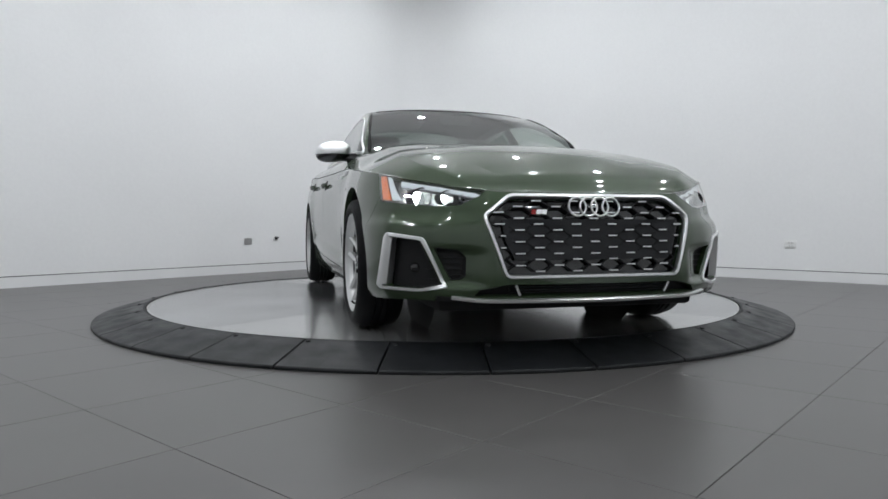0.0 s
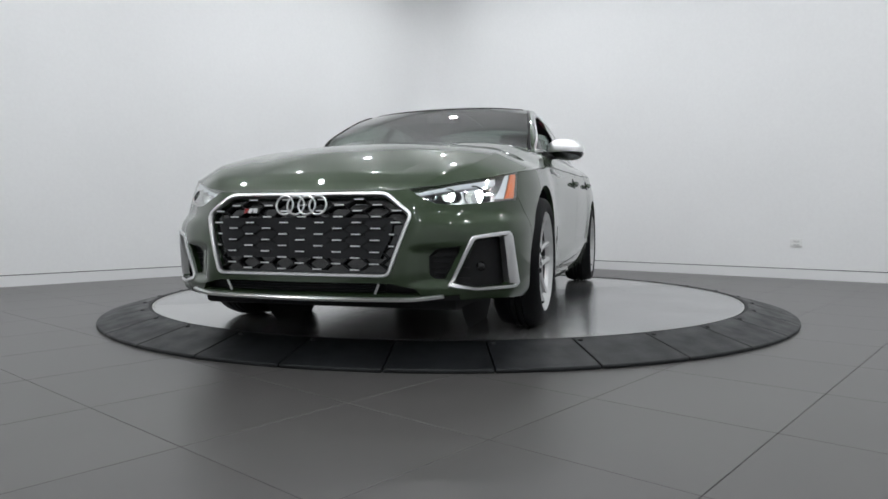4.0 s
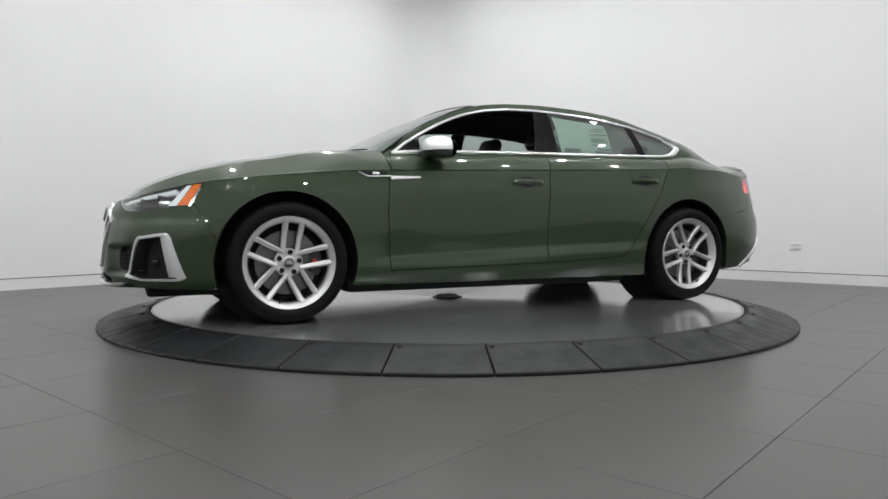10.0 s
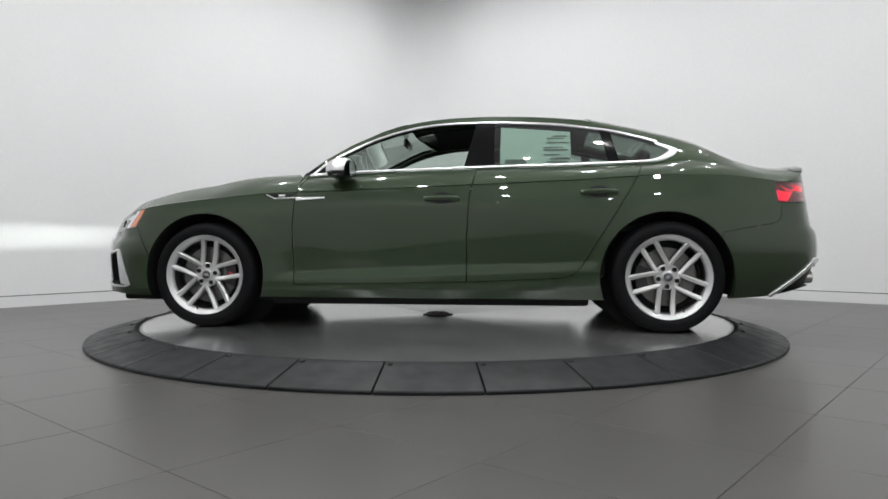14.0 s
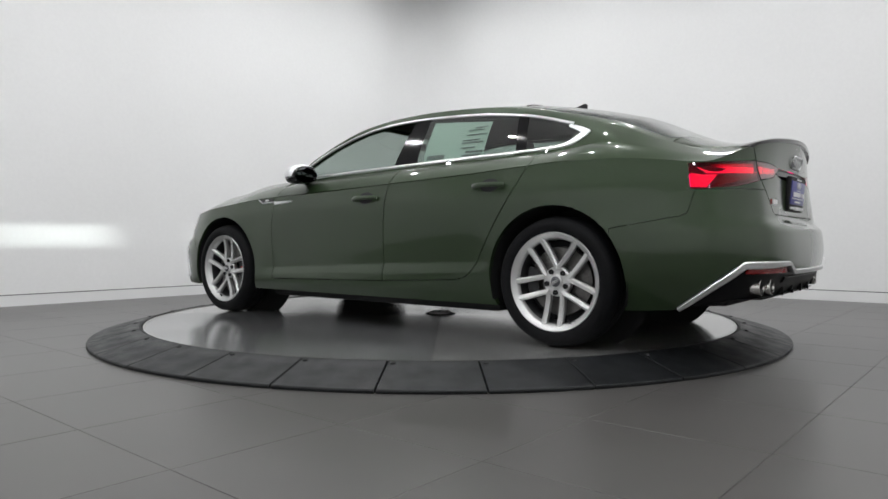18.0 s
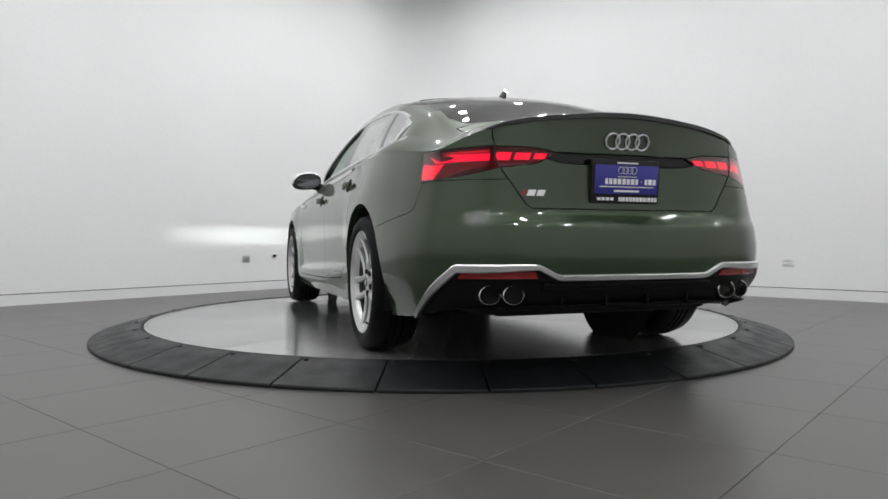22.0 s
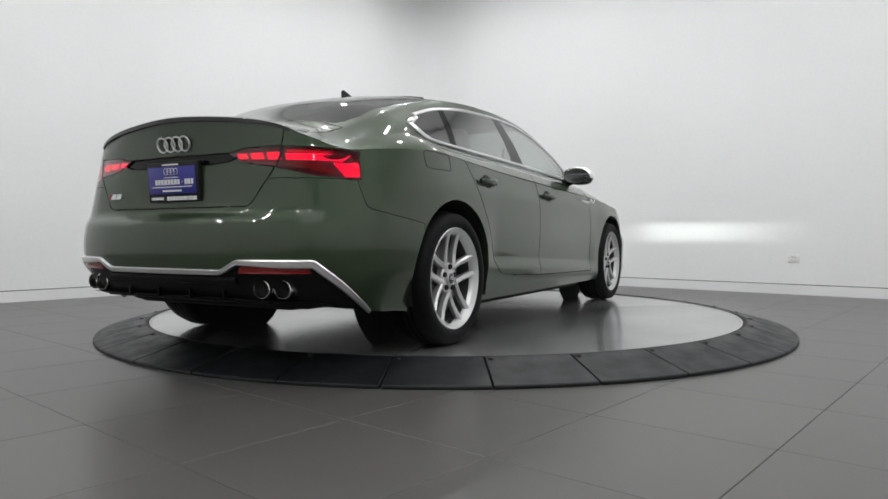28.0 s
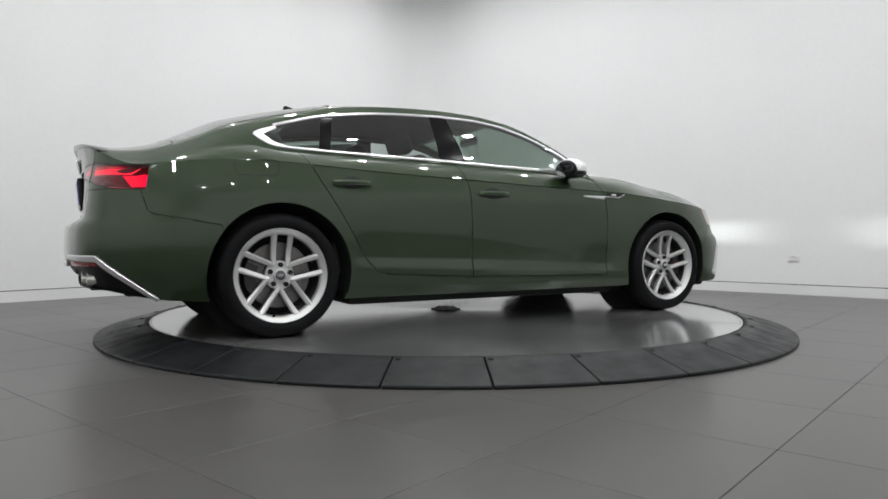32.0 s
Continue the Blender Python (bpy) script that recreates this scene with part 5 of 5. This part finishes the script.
for k in steps(0, 1, 8):
    h = 0.062 * k ** 1.4 if k < 0.85 else 0.062 * 0.85 ** 1.4 * (1 - (k - 0.85) / 0.15 * 0.25)
    w = 0.020 * (0.35 + 0.65 * math.sin(math.pi * min(k * 0.9 + 0.1, 1)))
    x = -1.06 - 0.135 * k
    z = roof_z(x) - 0.006
    rows.append([fin.verts.new((x, -w, z)), fin.verts.new((x - h * 0.25, -0.003, z + h + 0.006)), fin.verts.new((x - h * 0.25, 0.003, z + h + 0.006)), fin.verts.new((x, w, z))])
for a, b in zip(rows, rows[1:]):
    for j in range(3):
        fin.faces.new((a[j], a[j + 1], b[j + 1], b[j]))
fin.faces.new(rows[0])
fin.faces.new(list(reversed(rows[-1])))
bmesh.ops.recalc_face_normals(fin, faces=fin.faces)
part("antenna_fin", fin, GLOSS_BLACK, car, "small roof aerial fin")
for y0, y1 in ((0.55, 0.02), (-0.02, -0.50)):
    pts = []
    for t in steps(0, 1, 10):
        y = y0 + (y1 - y0) * t
        x = 0.955 - 0.20 * (y / 0.72) ** 2 - 0.02 - 0.02 * t
        z = rail_zz(min(x, 0.8)) + (roof_z(x) - rail_zz(min(x, 0.8))) * (1 - (abs(y) / 0.74) ** 2.3)
        pts.append((x + 0.02, y, z - 0.004))
    part("wiper", tube(pts, 0.005, 6), BLACK, car)
# seal round the windscreen's head
head = [(0.13 + 0.07 * (1 - (t / 0.55) ** 2) - 0.02, t) for t in steps(-0.55, 0.55, 20)]
part("roof_seal", tube([(x, y, rail_zz(x) + (roof_z(x) - rail_zz(x)) * (1 - (abs(y) / rail_yy(x)) ** 2.3) - 0.001) for x, y in head], 0.005, 6), BLACK, car)

def roof_point(x, y, up=0.0):
    return (x, y, rail_zz(x) + (roof_z(x) - rail_zz(x)) * (1 - (abs(y) / rail_yy(x)) ** 2.3) + up)


for sgn in (1, -1):
    side = [(0.80, 0.716), (0.66, 0.690), (0.50, 0.660), (0.30, 0.622), (0.20, 0.602), (0.14, 0.590)]
    part("windscreen_seal", tube([roof_point(x, sgn * y, -0.006) for x, y in side], 0.012, 8, False, 1.0), PIANO, car, "black seal beside the windscreen")
    part("rear_window_seal", tube([roof_point(x, sgn * y, -0.005) for x, y in ((-1.04, 0.46), (-1.07, 0.505), (-1.15, 0.535), (-1.32, 0.545), (-1.50, 0.55), (-1.62, 0.555))], 0.006, 6), PIANO, car)
part("rear_window_seal", tube([roof_point(-1.02 - 0.04 * (abs(y) / 0.5) ** 4, y, -0.001) for y in steps(-0.47, 0.47, 20)], 0.006, 6), BLACK, car)

# price sheet inside the left rear window
PAPER = mat("pale green paper", (0.52, 0.66, 0.58), rough=0.6, grain=0.02)
INK = mat("dark ink", (0.14, 0.17, 0.16), rough=0.6)
sheet = part("window_sticker", slab([(-0.47, 1.03), (-0.91, 1.035), (-0.91, 1.248), (-0.47, 1.285)], lambda x, z, o: side_out(x, z, o - 0.010), 0.001, -0.001), PAPER, doors["rear_door", 1], "pale green price sheet inside the rear side window")
for x0, x1, z0, z1 in ((-0.50, -0.63, 1.036, 1.062), (-0.78, -0.90, 1.060, 1.072), (-0.74, -0.89, 1.12, 1.128), (-0.74, -0.86, 1.137, 1.143), (-0.76, -0.90, 1.17, 1.176), (-0.76, -0.87, 1.20, 1.205), (-0.80, -0.89, 1.215, 1.221), (-0.76, -0.89, 1.038, 1.050), (-0.74, -0.84, 1.090, 1.096)):
    part("print_bar", slab([(x0, z0), (x1, z0), (x1, z1), (x0, z1)], lambda x, z, o: side_out(x, z, o - 0.007), 0.0008, -0.001), INK, sheet)
# ---------------------------------------------------------------- cabin
CLOTH = mat("black leather", (0.016, 0.016, 0.017), rough=0.5, grain=0.2, grain_scale=60, bump=0.15, bump_scale=250)
GREY_LINING = mat("dark headlining", (0.03, 0.03, 0.032), rough=0.9, grain=0.15)
part("dashboard", join(bbox(0.42, -0.70, 0.62, 0.80, 0.70, 0.93, 0.05, 3), bbox(0.60, -0.66, 0.80, 0.98, 0.66, 0.945, 0.04, 2)), CLOTH, car)
part("display", bbox(0.40, -0.14, 0.90, 0.42, 0.14, 1.02, 0.006), GLOSS_BLACK, car)
part("centre_console", bbox(-0.55, -0.12, 0.30, 0.45, 0.12, 0.62, 0.04, 3), CLOTH, car)
part("cabin_floor", bbox(-1.05, -0.78, 0.22, 1.0, 0.78, 0.28, 0.02), DARK, car)
part("firewall", bbox(0.96, -0.74, 0.25, 1.0, 0.74, 0.90, 0.01), DARK, car)
part("load_floor", bbox(-2.20, -0.68, 0.60, -1.20, 0.68, 0.66, 0.02), DARK, car)
part("parcel_shelf", bbox(-1.95, -0.60, 0.96, -1.30, 0.60, 0.985, 0.01), CLOTH, car)
for sgn in (1, -1):
    for x0, x1 in ((0.72, -0.25), (-0.29, -1.12)):
        part("door_card", bbox(x1, sgn * 0.70 - 0.025, 0.32, x0, sgn * 0.70 + 0.025, 0.955, 0.02), CLOTH, car)


def seat(y, x=-0.10):
    s = part("front_seat", bbox(x - 0.24, y - 0.25, 0.40, x + 0.28, y + 0.25, 0.56, 0.06, 4), CLOTH, car, "black leather sports seat")
    tilt = Matrix.Translation((x - 0.20, y, 0.52)) @ Matrix.Rotation(radians(-20), 4, "Y")
    part("backrest", bbox(-0.07, -0.25, 0.0, 0.07, 0.25, 0.58, 0.06, 4, tilt), CLOTH, s)
    part("headrest", bbox(-0.05, -0.13, 0.60, 0.05, 0.13, 0.76, 0.045, 4, tilt), CLOTH, s)
    for dy in (-0.06, 0.06):
        part("headrest_post", bbox(-0.006, dy - 0.006, 0.55, 0.006, dy + 0.006, 0.64, 0.002, 1, tilt), CHROME, s)
    for dy in (-0.25, 0.25):
        part("bolster", bbox(-0.05, dy - 0.05, 0.05, 0.10, dy + 0.05, 0.50, 0.04, 3, tilt), CLOTH, s)
    return s


seat(0.37), seat(-0.37)
bench = part("rear_seat", bbox(-1.15, -0.62, 0.42, -0.65, 0.62, 0.58, 0.06, 4), CLOTH, car, "black leather rear bench")
tb = Matrix.Translation((-1.12, 0, 0.55)) @ Matrix.Rotation(radians(-26), 4, "Y")
part("backrest", bbox(-0.07, -0.62, 0.0, 0.07, 0.62, 0.56, 0.06, 4, tb), CLOTH, bench)
for y in (-0.40, 0.0, 0.40):
    part("headrest", bbox(-0.045, y - 0.12, 0.54, 0.045, y + 0.12, 0.66, 0.04, 3, tb), CLOTH, bench)
sw = Matrix.Translation((0.36, 0.37, 0.84)) @ Matrix.Rotation(radians(-24), 4, "Y")
ang = steps(0, 2 * math.pi, 40)[:-1]
bm = tube([(0, 0.18 * math.cos(a), 0.18 * math.sin(a)) for a in ang], 0.016, 8, True)
bmesh.ops.transform(bm, matrix=sw, verts=bm.verts)
wheel_ob = part("steering_wheel", bm, CLOTH, car)
part("wheel_boss", bbox(-0.02, -0.07, -0.06, 0.03, 0.07, 0.06, 0.02, 3, sw), CLOTH, wheel_ob)
for a in (0, 180, 270):
    part("wheel_spoke", bbox(-0.008, 0.05, -0.018, 0.012, 0.175, 0.018, 0.006, 2, sw @ Matrix.Rotation(radians(a), 4, "X")), CLOTH, wheel_ob)
part("inner_mirror", bbox(0.22, -0.12, 1.235, 0.25, 0.12, 1.30, 0.015, 3), GLOSS_BLACK, car)
part("mirror_stalk", tube([(0.235, 0, 1.28), (0.25, 0, 1.315)], 0.012, 8), BLACK, car)


def lining(u, t):
    x = 0.05 - 1.15 * u
    return Vector((x, t * (rail_yy(x) - 0.02), rail_zz(x) + (roof_z(x) - rail_zz(x)) * (1 - abs(t) ** 2.3) - 0.022))


bm = grid(lining, steps(0, 1, 16), steps(-1, 1, 12))
part("headlining", bm, GREY_LINING, car)
for sgn in (1, -1):
    belt = tube([(-0.34, sgn * 0.66, 1.12), (-0.31, sgn * 0.62, 0.80), (-0.25, sgn * 0.58, 0.50)], 0.018, 6, False, 0.25)
    part("seat_belt", belt, BLACK, car)
# ---------------------------------------------------------------- small things on the walls
PLASTIC = mat("off-white plastic", (0.77, 0.77, 0.76), rough=0.35, grain=0.02)
SLOT = mat("socket slots", (0.45, 0.45, 0.45), rough=0.6)


def wall_place(a, z, wall):
    """a metres from the far corner along a wall, z up; +y of the thing points into the room."""
    if wall == "left":
        return ROOM_M @ Matrix.Translation((a, 0, z))
    return ROOM_M @ Matrix.Translation((0, a, z)) @ Matrix(((0, 1, 0, 0), (1, 0, 0, 0), (0, 0, 1, 0), (0, 0, 0, 1)))


def outlet(m):
    o = empty("wall_outlet", "white double wall socket with a plastic cover plate", "wall outlet", "wall sockets")
    part("cover_plate", bbox(-0.060, 0, -0.046, 0.060, 0.005, 0.046, 0.003), PLASTIC, o)
    for z in (0.019, -0.019):
        s = part("socket", bbox(-0.045, 0.004, z - 0.013, 0.045, 0.008, z + 0.013, 0.003), PLASTIC, o)
        for x in (-0.02, -0.006, 0.012, 0.026):
            part("slot", bbox(x - 0.003, 0.0075, z - 0.007, x + 0.003, 0.0092, z + 0.007, 0), SLOT, s)
    o.matrix_world = m
    return o


first = outlet(wall_place(5.394, 0.389, "right"))
copy_thing(first, wall_place(3.215, 0.392, "left"))
sensor = empty("wall_sensor", "small dark round wall fitting on the white wall", "wall fitting")
part("collar", lathe([(0.001, 0.012), (0.022, 0.012), (0.032, 0.006), (0.034, 0.0)], 24, "y"), PLASTIC, sensor)
part("plug", lathe([(0.001, 0.045), (0.014, 0.043), (0.019, 0.036), (0.019, 0.010)], 20, "y"), BLACK, sensor)
part("cable_end", tube([(0.0, 0.03, 0.0), (-0.022, 0.036, 0.006), (-0.040, 0.03, 0.008)], 0.005, 8), BLACK, sensor)
sensor.matrix_world = wall_place(2.814, 0.428, "left")

# centre boss of the turntable
part("centre_ring", lathe([(0.089, DISC_Z + 0.001), (0.092, DISC_Z + 0.004), (0.108, DISC_Z + 0.004), (0.114, DISC_Z + 0.0005)], 36, "z"), BLACK, disc, "black ring round the middle cover")
boss = part("centre_cover", lathe([(0.001, DISC_Z + 0.022), (0.060, DISC_Z + 0.021), (0.080, DISC_Z + 0.016), (0.088, DISC_Z + 0.001)], 32, "z"), mat("scuffed white cover", (0.62, 0.61, 0.58), rough=0.5, grain=0.15, grain_scale=60, stain=0.25, stain_scale=25), disc, "scuffed white middle cover")
for i in range(6):
    b = lathe([(0.001, DISC_Z + 0.025), (0.007, DISC_Z + 0.024), (0.008, DISC_Z + 0.021), (0.008, DISC_Z + 0.015)], 10, "z")
    bmesh.ops.translate(b, vec=(0.06 * math.cos(i * math.pi / 3), 0.06 * math.sin(i * math.pi / 3), 0), verts=b.verts)
    part("bolt", b, BLACK, boss)
# ---------------------------------------------------------------- floor tiles
TILE = 0.602
TILE_MAT = mat("grey porcelain tile", (0.074, 0.0706, 0.0680), rough=0.31, stain=0.03, stain_scale=1.2, space="Object")
nt = TILE_MAT.node_tree
info = nt.nodes.new("ShaderNodeObjectInfo")
rng = nt.nodes.new("ShaderNodeMapRange")
rng.inputs["To Min"].default_value, rng.inputs["To Max"].default_value = 0.965, 1.035
nt.links.new(info.outputs["Random"], rng.inputs["Value"])
shade = nt.nodes.new("ShaderNodeVectorMath")
shade.operation = "SCALE"
src = nt.nodes["Principled BSDF"].inputs["Base Color"].links[0].from_socket
nt.links.new(src, shade.inputs[0])
nt.links.new(rng.outputs[0], shade.inputs["Scale"])
nt.links.new(shade.outputs[0], nt.nodes["Principled BSDF"].inputs["Base Color"])

TILE_MARK = ROOM_M.inverted() @ Vector((0.1159, -3.1864, 0))     # a crossing of the joints
tile_mesh = bpy.data.meshes.new("tile")
bm = bbox(-TILE / 2 + 0.0010, -TILE / 2 + 0.0010, -0.012, TILE / 2 - 0.0010, TILE / 2 - 0.0010, 0.0, 0.001, 1)
bm.to_mesh(tile_mesh)
bm.free()
tile_mesh.materials.append(TILE_MAT)
ox, oy = TILE_MARK.x % TILE, TILE_MARK.y % TILE
rest = bmesh.new()
near = []
for i in range(-1, int(ROOM_L / TILE) + 1):
    for j in range(-1, int(ROOM_R / TILE) + 1):
        x0, y0 = ox + i * TILE, oy + j * TILE
        if x0 > ROOM_L or y0 > ROOM_R:
            continue
        c = ROOM_M @ Vector((x0 + TILE / 2, y0 + TILE / 2, 0))
        whole = x0 > 0 and y0 > 0 and x0 + TILE < ROOM_L and y0 + TILE < ROOM_R
        if whole and Vector((c.x, c.y + 1.2, 0)).length < 5.2:
            near.append(c)
        else:
            g = 0.0010
            box(rest, max(x0 + g, 0.004), max(y0 + g, 0.004), -0.012, min(x0 + TILE - g, ROOM_L - 0.004), min(y0 + TILE - g, ROOM_R - 0.004), 0.0)
for c in near:
    ob = new("tile", tile_mesh)
    ob.matrix_world = Matrix.Translation(c) @ Matrix.Rotation(TURN, 4, "Z")
    ob.parent = floor
bmesh.ops.transform(rest, matrix=ROOM_M, verts=rest.verts)
bmesh.ops.recalc_face_normals(rest, faces=rest.faces)
far = part("tile_field", rest, TILE_MAT, floor, smooth=False)
far["kind"] = "stuff"


def motions():
    spin = [(t, radians(-74.96) - radians(8.014) * t) for t in range(0, 33)]
    walk(disc, [(t, Matrix.Rotation(a, 4, "Z")) for t, a in spin])
    walk(car, [(t, Matrix.Rotation(a, 4, "Z") @ Matrix.Translation((-0.0155, 0.0315, DISC_Z + 0.001)) @ Matrix.Rotation(radians(0.46), 4, "Z")) for t, a in spin])


motions()
